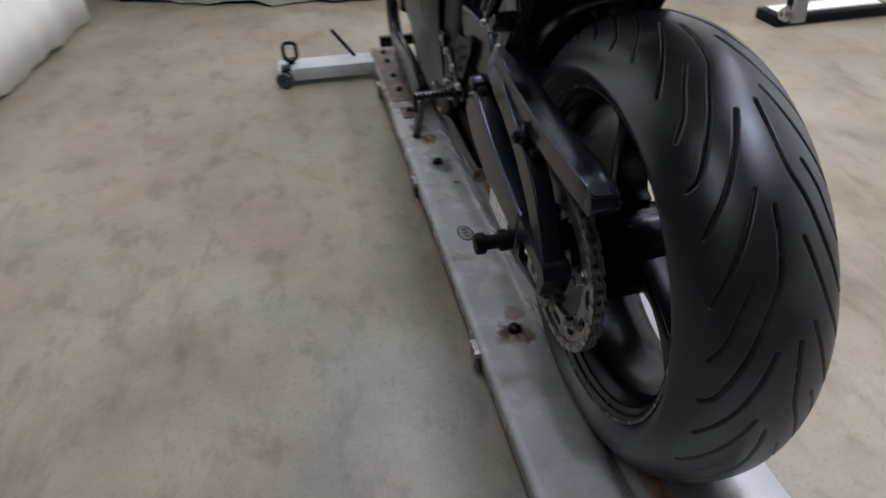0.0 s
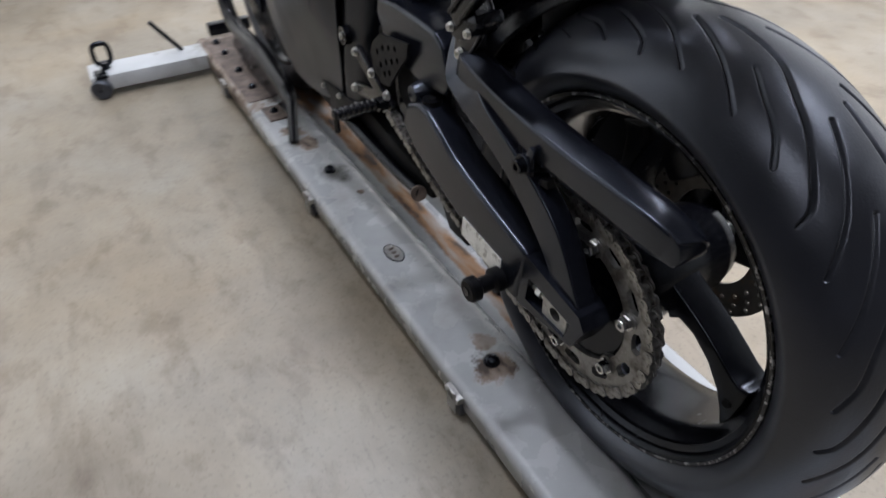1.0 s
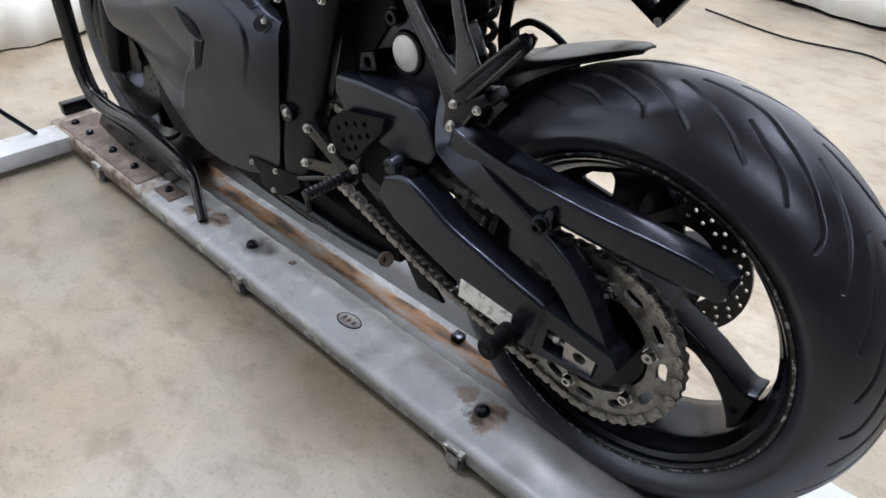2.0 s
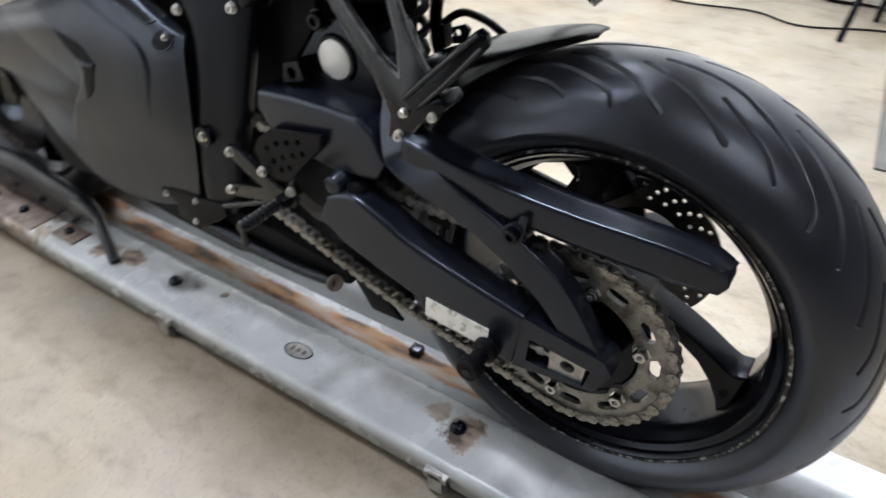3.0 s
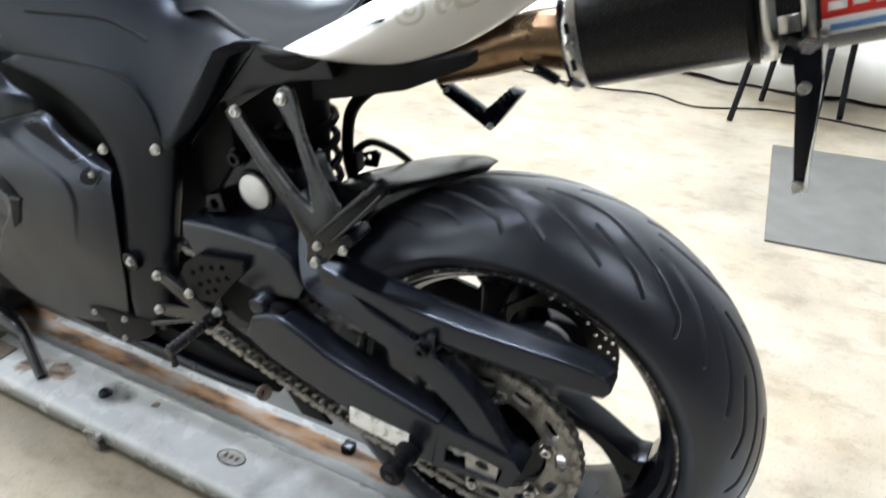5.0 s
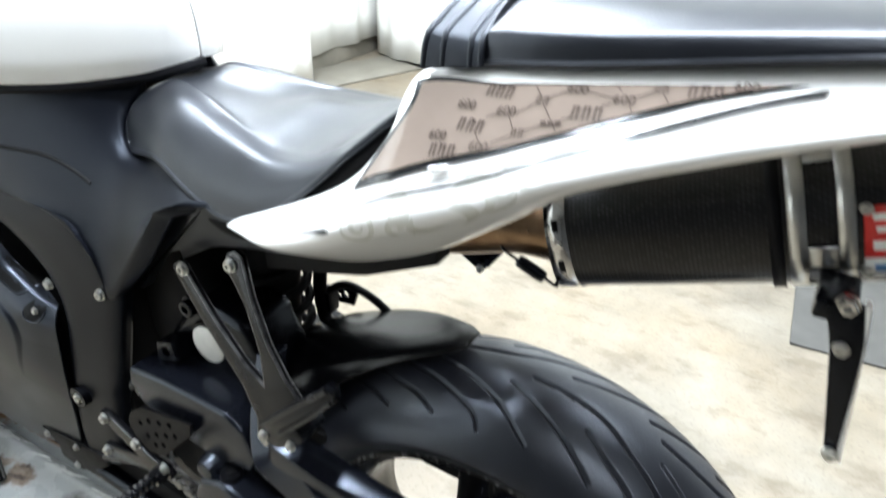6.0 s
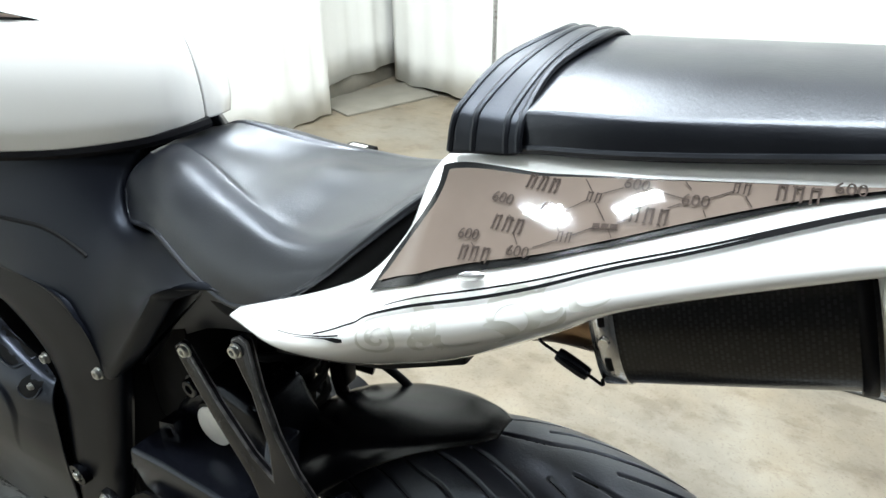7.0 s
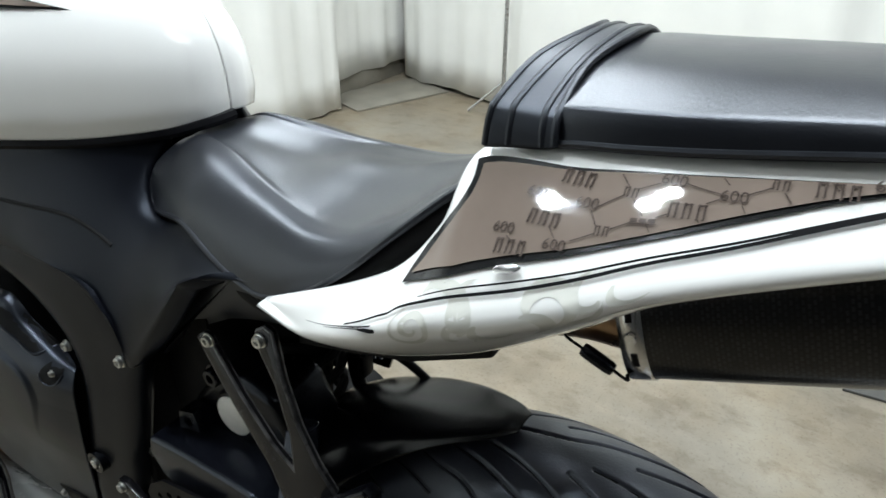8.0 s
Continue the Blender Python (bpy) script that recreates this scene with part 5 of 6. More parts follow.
part("stay_plate", plate([(0.375, 0.278), (0.325, 0.264), (0.275, 0.212), (0.332, 0.210)], -0.105, -0.098, bevel=0.001), BLACK_PLASTIC, bike)
# side stand, folded up, and lower stay
stand = part("side_stand", tube([(-0.13, 0.66, 0.27), (-0.132, 0.55, 0.262), (-0.134, 0.45, 0.262), (-0.134, 0.37, 0.268)], [0.016, 0.013, 0.011, 0.010], 12), BLACK_METAL, bike, "black side stand folded up under the frame")
part("stand_foot", turned([(-0.003, 0.0), (-0.003, 0.013), (0.003, 0.013), (0.003, 0.0)], 18, closed=False), DARK_RUST, stand).matrix_basis = pose(-0.138, 0.372, 0.268, 0, 12, 70)
# Belly bodies in near-black, with the shade under the engine in their colour.
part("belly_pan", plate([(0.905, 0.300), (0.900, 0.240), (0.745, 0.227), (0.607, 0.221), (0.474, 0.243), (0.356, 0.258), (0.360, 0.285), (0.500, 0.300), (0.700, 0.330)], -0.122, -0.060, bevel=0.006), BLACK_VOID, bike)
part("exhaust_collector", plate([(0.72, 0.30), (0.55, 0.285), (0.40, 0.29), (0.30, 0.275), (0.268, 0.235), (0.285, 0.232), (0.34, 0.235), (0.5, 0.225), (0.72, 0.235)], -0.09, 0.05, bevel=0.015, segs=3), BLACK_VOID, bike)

# seat
def dome_rows(rows):
    """Mirror half rows (edge, shoulder, ..., centre) to full rows."""
    return [r + [(-p[0], p[1], p[2]) for p in r[-2::-1]] for r in rows]


seat_rows = []
for edge, ridge, mid in (((-0.074, 0.456, 0.848), (-0.045, 0.434, 0.884), 0.894), ((-0.086, 0.440, 0.824), (-0.048, 0.402, 0.894), 0.892),
                         ((-0.106, 0.374, 0.835), (-0.056, 0.356, 0.889), 0.883), ((-0.122, 0.310, 0.818), (-0.072, 0.305, 0.879), 0.880),
                         ((-0.130, 0.255, 0.808), (-0.088, 0.258, 0.873), 0.887), ((-0.131, 0.205, 0.826), (-0.098, 0.211, 0.870), 0.891),
                         ((-0.127, 0.160, 0.858), (-0.103, 0.170, 0.878), 0.901), ((-0.117, 0.118, 0.898), (-0.099, 0.128, 0.900), 0.915),
                         ((-0.106, 0.086, 0.928), (-0.088, 0.096, 0.925), 0.931), ((-0.096, 0.060, 0.950), (-0.076, 0.062, 0.943), 0.946)):
    e, q = np.array(edge), np.array(ridge)
    c = np.array((0.0, ridge[1] - 0.006, mid))
    out = np.array((-1.0, 0.0, 0.55)) * 0.010 * min(1.0, (q - e)[2] / 0.05)
    row = [e, e * 0.6 + q * 0.4 + out, e * 0.18 + q * 0.82 + out * 0.75, q + (0.004, 0, 0.0015), q * 0.80 + c * 0.20, q * 0.45 + c * 0.55, c]
    seat_rows.append([tuple(float(v) for v in p) for p in row])
seat = shell("rider_seat", net(dome_rows(seat_rows), 8, 8), VINYL, bike, 0.004, "padded black vinyl rider seat")
hem = [r[0] for r in seat_rows]
part("seat_piping", tube([(p[0] - 0.001, p[1], p[2] + 0.002) for p in hem], 0.0028, 8, 6), VINYL, seat)
part("seat_base", tube([(p[0] + 0.012, p[1], p[2] - 0.012) for p in hem], 0.011, 10, 6), BLACK_VOID, seat)

# fuel tank
tr = [[(-0.0010, 0.410, 0.9100), (-0.0010, 0.409, 0.9280), (-0.0010, 0.412, 0.9600), (-0.0007, 0.422, 0.9900), (0.0, 0.445, 1.0250)],
      [(-0.0160, 0.4110, 0.9090), (-0.0168, 0.4100, 0.9275), (-0.0155, 0.4130, 0.9605), (-0.0105, 0.423, 0.9910), (0.0, 0.447, 1.0265)],
      [(-0.0330, 0.4180, 0.9068), (-0.0345, 0.4170, 0.9265), (-0.0315, 0.4200, 0.9620), (-0.0210, 0.430, 0.9960), (0.0, 0.453, 1.0310)],
      [(-0.0610, 0.443, 0.9000), (-0.0640, 0.442, 0.9250), (-0.0580, 0.445, 0.9680), (-0.0380, 0.455, 1.0100), (0.0, 0.472, 1.0420)],
      [(-0.1025, 0.511, 0.8900), (-0.1070, 0.511, 0.9200), (-0.0990, 0.513, 0.9720), (-0.0660, 0.518, 1.0260), (0.0, 0.522, 1.0620)],
      [(-0.1410, 0.583, 0.8865), (-0.1480, 0.583, 0.9180), (-0.1370, 0.585, 0.9770), (-0.0920, 0.588, 1.0400), (0.0, 0.590, 1.0780)],
      [(-0.1600, 0.657, 0.8800), (-0.1680, 0.657, 0.9120), (-0.1560, 0.659, 0.9740), (-0.1040, 0.662, 1.0420), (0.0, 0.664, 1.0840)],
      [(-0.1665, 0.775, 0.8766), (-0.1740, 0.775, 0.9080), (-0.1600, 0.778, 0.9700), (-0.1070, 0.782, 1.0380), (0.0, 0.790, 1.0800)],
      [(-0.1220, 0.942, 0.8740), (-0.1270, 0.942, 0.9035), (-0.1150, 0.944, 0.9576), (-0.0780, 0.949, 1.0200), (0.0, 0.950, 1.0600)]]
TANK = net(dome_rows(tr), 8, 8)
tank = shell("fuel_tank", TANK, WHITE_PAINT, bike, 0.003, "glossy pearl white fuel tank")
part("tank_seam", tube([(p[0][0] + 0.004, p[0][1], p[0][2] - 0.004) for p in tr], 0.007, 8), BLACK_PLASTIC, tank)


def tank_x(y, z):
    q = TANK[:, : TANK.shape[1] // 2 + 1].reshape(-1, 3)
    d = (q[:, 1] - y) ** 2 + (q[:, 2] - z) ** 2
    k = np.argpartition(d, 4)[:4]
    w = 1 / (d[k] + 1e-8)
    return float((q[k, 0] * w).sum() / w.sum())


def tank_sheet(name, quad, off, material, label=""):
    a, b, c, d = (np.array(q) for q in quad)
    P = np.zeros((5, 17, 3))
    for j in range(5):
        for i in range(17):
            s, t = i / 16, j / 4
            y, z = (a * (1 - s) + b * s) * (1 - t) + (d * (1 - s) + c * s) * t
            P[j, i] = (tank_x(y, z) - off, y, z + off * 0.6)
    return part(name, grid_mesh(name, P, material, angle=180), None, tank, label)


tank_sheet("decal_border", [(0.512, 1.0075), (0.640, 1.012), (0.640, 1.034), (0.516, 1.0090)], 0.0030, BORDER, "dark grey border line")
tank_sheet("tank_decal", [(0.528, 1.0098), (0.640, 1.015), (0.640, 1.031), (0.530, 1.0112)], 0.0040, TAUPE, "taupe printed wedge on the tank")

# tail cowl
TT = [(-0.1428, 0.2280, 0.8222), (-0.1549, 0.1373, 0.8659), (-0.1461, 0.0950, 0.8922), (-0.1334, 0.0683, 0.9265), (-0.1090, 0.0533, 0.9698), (-0.1043, -0.0156, 0.9821), (-0.0987, -0.0805, 0.9916), (-0.0854, -0.1691, 1.0039), (-0.0628, -0.2775, 1.0182), (-0.0233, -0.3567, 1.0240)]
TM = [(-0.1432, 0.2286, 0.8215), (-0.1667, 0.1659, 0.8317), (-0.1823, 0.1073, 0.8586), (-0.1862, 0.0583, 0.8876), (-0.1824, 0.0190, 0.9031), (-0.1699, -0.0352, 0.9245), (-0.1554, -0.0796, 0.9440), (-0.1245, -0.1685, 0.9741), (-0.0830, -0.2773, 1.0004), (-0.0233, -0.3567, 1.0162)]
TB = [(-0.1428, 0.2280, 0.8208), (-0.1454, 0.1704, 0.8156), (-0.1418, 0.1065, 0.8198), (-0.1390, 0.0574, 0.8360), (-0.1361, 0.0181, 0.8556), (-0.1341, -0.0359, 0.8925), (-0.1303, -0.0801, 0.9237), (-0.1110, -0.1688, 0.9576), (-0.0734, -0.2775, 0.9887), (-0.0233, -0.3568, 1.0064)]


def between(a, b, f, out=0.0):
    return [tuple(np.array(p) * (1 - f) + np.array(q) * f + np.array((-out, 0, 0))) for p, q in zip(a, b)]


TTin = [(p[0] + (0.012 if k else 0.001), p[1] - 0.001, p[2] + (0.001 if k else 0.0)) for k, p in enumerate(TT)]
TBin = [(p[0] + (0.02 if k else 0.001), p[1], p[2] + (0.004 if k else 0.0)) for k, p in enumerate(TB)]
TAIL = net([TTin, TT, between(TT, TM, 0.5), TM, between(TM, TB, 0.5, 0.010), TB, TBin], 6, 8)
for k in range(7, 18):
    f = (k - 6) / 12
    even = TAIL[6] * (1 - f) + TAIL[18] * f
    even[:, 0] -= 0.0022 * math.sin(math.pi * f)
    TAIL[k] = TAIL[k] * 0.2 + even * 0.8
tail = shell("tail_cowl", TAIL, WHITE_PAINT, bike, 0.003, "pearl white tail cowl with a taupe printed panel", angle=180)
shell("tail_cowl", mirrored(TAIL), WHITE_PAINT, bike, 0.003, angle=180)
top = net([[(p[0] + 0.006, p[1], p[2]) for p in TT[4:]], [(0.0, p[1], p[2] + 0.003) for p in TT[4:]], [(-p[0] - 0.006, p[1], p[2]) for p in TT[4:]]], 4, 4)
shell("tail_top", top, WHITE_PAINT, bike, 0.003)

# printed panel on the flank of the tail: its own plane patch
NU = TAIL.shape[1]


def flank(u, v):
    """A point of the tail's flank; u from the nose to the end, v: 0 upper edge, 1 widest line, 2 lower edge; and the way out of it."""
    def at(uu, vv):
        i = min(max((vv * 2 + 1) * 6, 0), TAIL.shape[0] - 1.001)
        j = min(max(uu * 8, 0), NU - 1.001)
        a, b = int(i), int(j)
        f, g = i - a, j - b
        return Vector(TAIL[a, b] * (1 - f) * (1 - g) + TAIL[a + 1, b] * f * (1 - g) + TAIL[a, b + 1] * (1 - f) * g + TAIL[a + 1, b + 1] * f * g)
    p = at(u, v)
    nrm = (at(u + 0.02, v) - at(u - 0.02, v)).cross(at(u, v + 0.02) - at(u, v - 0.02)).normalized()
    if nrm.x > 0:
        nrm = -nrm
    return p, nrm


def decal(name, fn, nu, nv, off, material, parent, label=""):
    """A print laid on the flank: fn(s, t) gives (u, v) for s, t in 0..1."""
    P = np.zeros((nv + 1, nu + 1, 3))
    for j in range(nv + 1):
        for i in range(nu + 1):
            p, nrm = flank(*fn(i / nu, j / nv))
            P[j, i] = p + nrm * off
    return part(name, grid_mesh(name, P, material, angle=180), None, parent, label)


# the panel runs from its slanted front edge to a point at the rear, with a dark border line round it
def edge_at(line, f):
    """A place on an edge line, f in 0..1, its knots evenly spread."""
    x = f * (len(line) - 1)
    k = min(int(x), len(line) - 2)
    return np.array(line[k]) * (1 - x + k) + np.array(line[k + 1]) * (x - k)


def patch_of(top, low, front):
    """Fills the sheet between an upper, a lower and a front edge."""
    top, low, front = spline(top, 6), spline(low, 6), spline(front, 6)

    def at(s, t):
        end = edge_at(top, 1) * (1 - t) + edge_at(low, 1) * t
        corner = (1 - s) * ((1 - t) * edge_at(top, 0) + t * edge_at(low, 0)) + s * end
        return (1 - t) * edge_at(top, s) + t * edge_at(low, s) + (1 - s) * edge_at(front, t) + s * end - corner
    return at


border_sheet = patch_of([(3.98, 0.03), (4.82, 0.10), (5.61, 0.133), (6.22, 0.172), (6.66, 0.225), (7.2, 0.318)],
                        [(2.62, 0.467), (3.42, 0.679), (3.98, 0.728), (4.61, 0.704), (5.19, 0.668), (5.8, 0.63), (6.19, 0.572), (6.49, 0.502), (6.75, 0.42), (7.2, 0.326)],
                        [(3.98, 0.03), (3.93, 0.15), (3.81, 0.22), (3.63, 0.249), (3.34, 0.212), (3.0, 0.139), (2.82, 0.212), (2.7, 0.325), (2.62, 0.467)])
panel_sheet = patch_of([(4.07, 0.088), (4.85, 0.131), (5.62, 0.154), (6.21, 0.188), (6.64, 0.237), (7.1, 0.312)],
                       [(2.79, 0.428), (3.58, 0.639), (4.06, 0.677), (4.65, 0.657), (5.22, 0.631), (5.8, 0.586), (6.17, 0.521), (6.46, 0.453), (6.72, 0.39), (7.1, 0.320)],
                       [(4.07, 0.088), (4.02, 0.188), (3.94, 0.259), (3.8, 0.305), (3.63, 0.333), (3.4, 0.331), (3.15, 0.321), (2.97, 0.369), (2.79, 0.428)])
border = decal("panel_border", border_sheet, 100, 30, 0.0031, BORDER, tail, "dark grey border line")
panel = decal("printed_panel", panel_sheet, 100, 30, 0.0041, TAUPE, tail, "glossy taupe panel printed with numbers and fine lines")


def print_line(a, b, w=0.00065, parent=None, off=0.0048, n=16, material=PRINT, name="print_line"):
    """A fine printed line between two places of the panel."""
    P = np.zeros((2, n + 1, 3))
    for i in range(n + 1):
        s, t = a[0] + (b[0] - a[0]) * i / n, a[1] + (b[1] - a[1]) * i / n
        p, nrm = flank(s, t)
        p2, _ = flank(s + (b[0] - a[0]) * 0.01 + 1e-4, t + (b[1] - a[1]) * 0.01)
        side = (p2 - p).cross(nrm).normalized() * w / 2
        P[0, i], P[1, i] = p + side + nrm * off, p - side + nrm * off
    return part(name, grid_mesh(name, P, material, angle=180), None, parent)


def text_mesh(words, size):
    cu = bpy.data.curves.new("number_print", "FONT")
    cu.body, cu.size, cu.align_x, cu.align_y, cu.extrude = words, size, "CENTER", "CENTER", 0.0001
    ob = bpy.data.objects.new("number_print", cu)
    me = bpy.data.meshes.new_from_object(ob)
    bpy.data.objects.remove(ob)
    me.materials.clear()
    me.materials.append(PRINT)
    me.name = "number_print"
    return me


def on_panel(s, t, turn=0.0, off=0.0050):
    p, nrm = flank(s, t)
    q, _ = flank(s + 0.01, t)
    xa = (q - p).normalized()
    ya = nrm.cross(xa).normalized()
    m = Matrix((xa, ya, nrm)).transposed().to_4x4()
    m.translation = p + nrm * off
    return m @ pose(0, 0, 0, 0, 0, turn)


NUM = text_mesh("600", 0.0092)


def mark_mesh(n, w, h):
    """Plain slanted strokes with pointed feet, n blocks side by side."""
    bm = bmesh.new()
    for k in range(n):
        x = (k - (n - 1) / 2) * w * 1.12
        for dx, hh, ww in ((-0.28, 0.92, 0.17), (0.22, 0.90, 0.17)):
            add_box(bm, (x + dx * w, 0, 0), (ww * w, hh * h, 0.0002))
            for sy in (-1, 1):
                add_box(bm, (x + dx * w + 0.05 * w * sy, sy * hh * h * 0.5, 0), (ww * w * 0.9, ww * w * 0.9, 0.0002), pose(0, 0, 0, 0, 0, 45))
        add_box(bm, (x, h * 0.42, 0), (0.55 * w, 0.10 * h, 0.0002), pose(0, 0, 0, 0, 0, 14))
    return to_mesh(bm, "print_bar", PRINT)


def badge_mesh(w, h):
    bm = bmesh.new()
    for k in (-1, 0, 1):
        add_box(bm, (k * w * 0.33, 0, 0), (w * 0.26, h, 0.0002), pose(0, 0, 0, 0, 0, 0))
    add_box(bm, (0, -h * 0.8, 0), (w, h * 0.2, 0.0002))
    return to_mesh(bm, "print_bar", PRINT)


BARS, BAR2, BAR3 = mark_mesh(3, 0.0062, 0.0092), mark_mesh(2, 0.0042, 0.0060), badge_mesh(0.014, 0.0024)
for s, t in ((5.78, 0.207), (6.2, 0.349), (5.04, 0.356), (4.8, 0.622), (6.9, 0.322), (4.35, 0.503), (4.62, 0.29)):
    piece("number_print", NUM, on_panel(s, t, -12), panel)
for s, t in ((4.94, 0.187), (4.69, 0.449), (5.95, 0.443), (4.42, 0.62), (6.69, 0.34)):
    piece("print_bar", BARS, on_panel(s, t, -12), panel)
for s, t in ((5.44, 0.29), (6.42, 0.264), (5.23, 0.549)):
    piece("print_bar", BAR2, on_panel(s, t, -12), panel)
piece("print_bar", BAR3, on_panel(5.62, 0.495, -8), panel)
for a, b in (((5.32, 0.16), (5.42, 0.26)), ((5.47, 0.33), (5.6, 0.46)), ((5.14, 0.383), (5.39, 0.302)), ((5.51, 0.265), (5.68, 0.226)), ((5.87, 0.228), (6.13, 0.324)), ((6.26, 0.424), (6.29, 0.49)), ((6.27, 0.333), (6.39, 0.278)),
             ((6.45, 0.331), (6.5, 0.43)), ((5.08, 0.393), (5.16, 0.512)), ((4.69, 0.39), (4.74, 0.43)), ((4.74, 0.497), (4.79, 0.576)), ((4.83, 0.389), (4.95, 0.366)), ((4.93, 0.6), (5.15, 0.562)), ((5.31, 0.54), (5.52, 0.497)),
             ((5.72, 0.48), (5.83, 0.45)), ((6.05, 0.391), (6.12, 0.361)), ((6.65, 0.25), (6.69, 0.33)), ((6.03, 0.51), (6.05, 0.54)), ((4.38, 0.55), (4.42, 0.59)), ((5.66, 0.525), (5.71, 0.585)), ((6.1, 0.19), (6.15, 0.251))):
    print_line(a, b, parent=panel)
scr = part("panel_fastener", plate(ring_pts(0, 0, 0.0085, 24, 0.34), 0, 0.0016, bevel=0.0004), CHROME, panel, "flat oval chrome fastener")
scr.matrix_basis = on_panel(4.41, 0.75, off=0.0040) @ Matrix(((0, 1, 0, 0), (0, 0, 1, 0), (1, 0, 0, 0), (0, 0, 0, 1)))


def stripe(line, w0, w1, material=GLOSS_BLACK, name="pinstripe", off=0.0034):
    """A fine painted line through places (u, v) of the flank, w0 to w1 metres wide."""
    pts = spline(line, 24)
    P = np.zeros((2, len(pts), 3))
    for i, (u, v) in enumerate(pts):
        w = (w0 + (w1 - w0) * i / (len(pts) - 1)) / 2
        a, nrm = flank(u, v - 0.03)
        b, _ = flank(u, v + 0.03)
        h = 0.06 * w / max(1e-4, (b - a).length)
        for k, q in ((0, -h), (1, h)):
            p, nrm = flank(u, v + q)
            P[k, i] = p + nrm * off
    return part(name, grid_mesh(name, P, material, angle=180), None, tail)


stripe([(3.12, 0.775), (3.7, 0.81), (4.32, 0.825), (5.06, 0.80), (5.87, 0.765), (6.33, 0.725), (6.67, 0.645), (7.04, 0.523), (7.29, 0.44)], 0.0008, 0.0024)
stripe([(1.83, 0.86), (2.39, 0.84), (2.63, 0.85), (2.84, 0.82), (3.5, 0.85), (4.33, 0.873), (5.07, 0.846), (5.89, 0.805), (6.34, 0.762), (6.67, 0.68), (7.04, 0.55), (7.29, 0.47)], 0.0016, 0.0027)
stripe([(0.99, 0.79), (1.74, 0.89), (2.4, 0.97)], 0.0006, 0.0014)
stripe([(1.44, 0.89), (1.98, 0.95), (2.49, 1.02)], 0.0006, 0.0012)


def scroll(u, v, r0, r1, turns, w=0.05, sgn=1, ph=0.0):
    """A pale swirl in the paint."""
    n = int(30 * turns) + 8
    P = np.zeros((2, n + 1, 3))
    for i in range(n + 1):
        f = i / n
        a = ph + sgn * turns * 2 * math.pi * f
        r = r0 + (r1 - r0) * f
        for k, q in ((0, -w), (1, w)):
            rr = r + q * math.sin(math.pi * min(1, f * 1.2 + 0.08)) * 0.9
            p, nrm = flank(u + rr * 1.4 * math.cos(a), v + rr * 1.0 * math.sin(a))
            P[k, i] = p + nrm * 0.0019
    return part("ghost_scroll", grid_mesh("ghost_scroll", P, GHOST, angle=180), None, tail)


for args in ((3.05, 1.08, 0.04, 0.36, 2.3, 0.045), (3.30, 1.02, 0.30, 0.42, 0.42, 0.06, 1, 4.4), (3.62, 1.05, 0.20, 0.34, 0.5, 0.07, -1, 0.8), (3.78, 1.22, 0.06, 0.26, 1.2, 0.055, 1, 1.4), (4.02, 1.06, 0.10, 0.34, 0.55, 0.08, 1, 2.2),
             (4.2, 1.12, 0.10, 0.30, 0.6, 0.06, -1, 3.6), (4.45, 1.15, 0.12, 0.40, 0.5, 0.075, 1, 5.2), (4.72, 1.02, 0.08, 0.36, 1.1, 0.075, 1, 3.0), (4.98, 1.10, 0.14, 0.34, 0.45, 0.07, -1, 2.0), (5.25, 0.99, 0.06, 0.26, 0.9, 0.055, 1, 0.4), (5.62, 0.95, 0.10, 0.24, 0.6, 0.05, -1, 3.4)):
    scroll(*args)

# pillion seat and its strap
def pillion_section(y, top, bottom, w, grow=1.0):
    g = (grow - 1) * 0.10
    ridge = bottom + min(0.022, (top - bottom) * 0.55)
    return [(-w * grow, y, bottom), (-(w - 0.003) * grow, y, ridge - 0.003), (-(w - 0.012) * grow, y, ridge + 0.002 + g), (-w * 0.5 * grow, y, top - (top - ridge) * 0.25 + g), (0.0, y, top + g)]


ps = [(0.0437, 0.9832, 0.9770, 0.0671), (0.0412, 0.9950, 0.9767, 0.0924), (0.0335, 1.0086, 0.9776, 0.1012), (0.0178, 1.0213, 0.9804, 0.1042), (-0.0037, 1.0261, 0.9851, 0.1062), (-0.0410, 1.0278, 0.9898, 0.1073), (-0.0902, 1.0304, 0.9964, 0.1045), (-0.1886, 1.0357, 1.0106, 0.0923), (-0.2675, 1.0381, 1.0201, 0.0760), (-0.3171, 1.0329, 1.0240, 0.0490)]
pill = shell("pillion_seat", net(dome_rows([pillion_section(*q) for q in ps]), 6, 6), VINYL, bike, 0.004, "black vinyl pillion seat with a grab strap")
part("pillion_hem", tube([(-q[3] - 0.001, q[0], q[2] + 0.003) for q in ps], 0.0026, 8), VINYL, pill)
st = []
for yb, zb, ym, y5, yt in ((0.0513, 0.9766, 0.0483, 0.0427, 0.0306), (0.0356, 0.9795, 0.0355, 0.0290, 0.0237), (0.0140, 0.9823, 0.0158, 0.0132, 0.0099), (0.0062, 0.9842, 0.0080, 0.0083, 0.0001)):
    st.append([(-0.1099, yb, zb), (-0.1075, (yb + ym) / 2, 0.9951), (-0.0983, ym, 1.0045), (-0.0594, y5, 1.0220), (0.0, yt, 1.0306)])
strap = shell("strap", net(dome_rows(st), 4, 6), STRAP, pill, 0.005, "glossy black vinyl strap with stitched edges")
for k in range(4):
    part("strap_stitch", tube([(p[0] * 1.012, p[1], p[2] + 0.0016) for p in dome_rows([st[k]])[0]], 0.0024, 8), STRAP, strap)

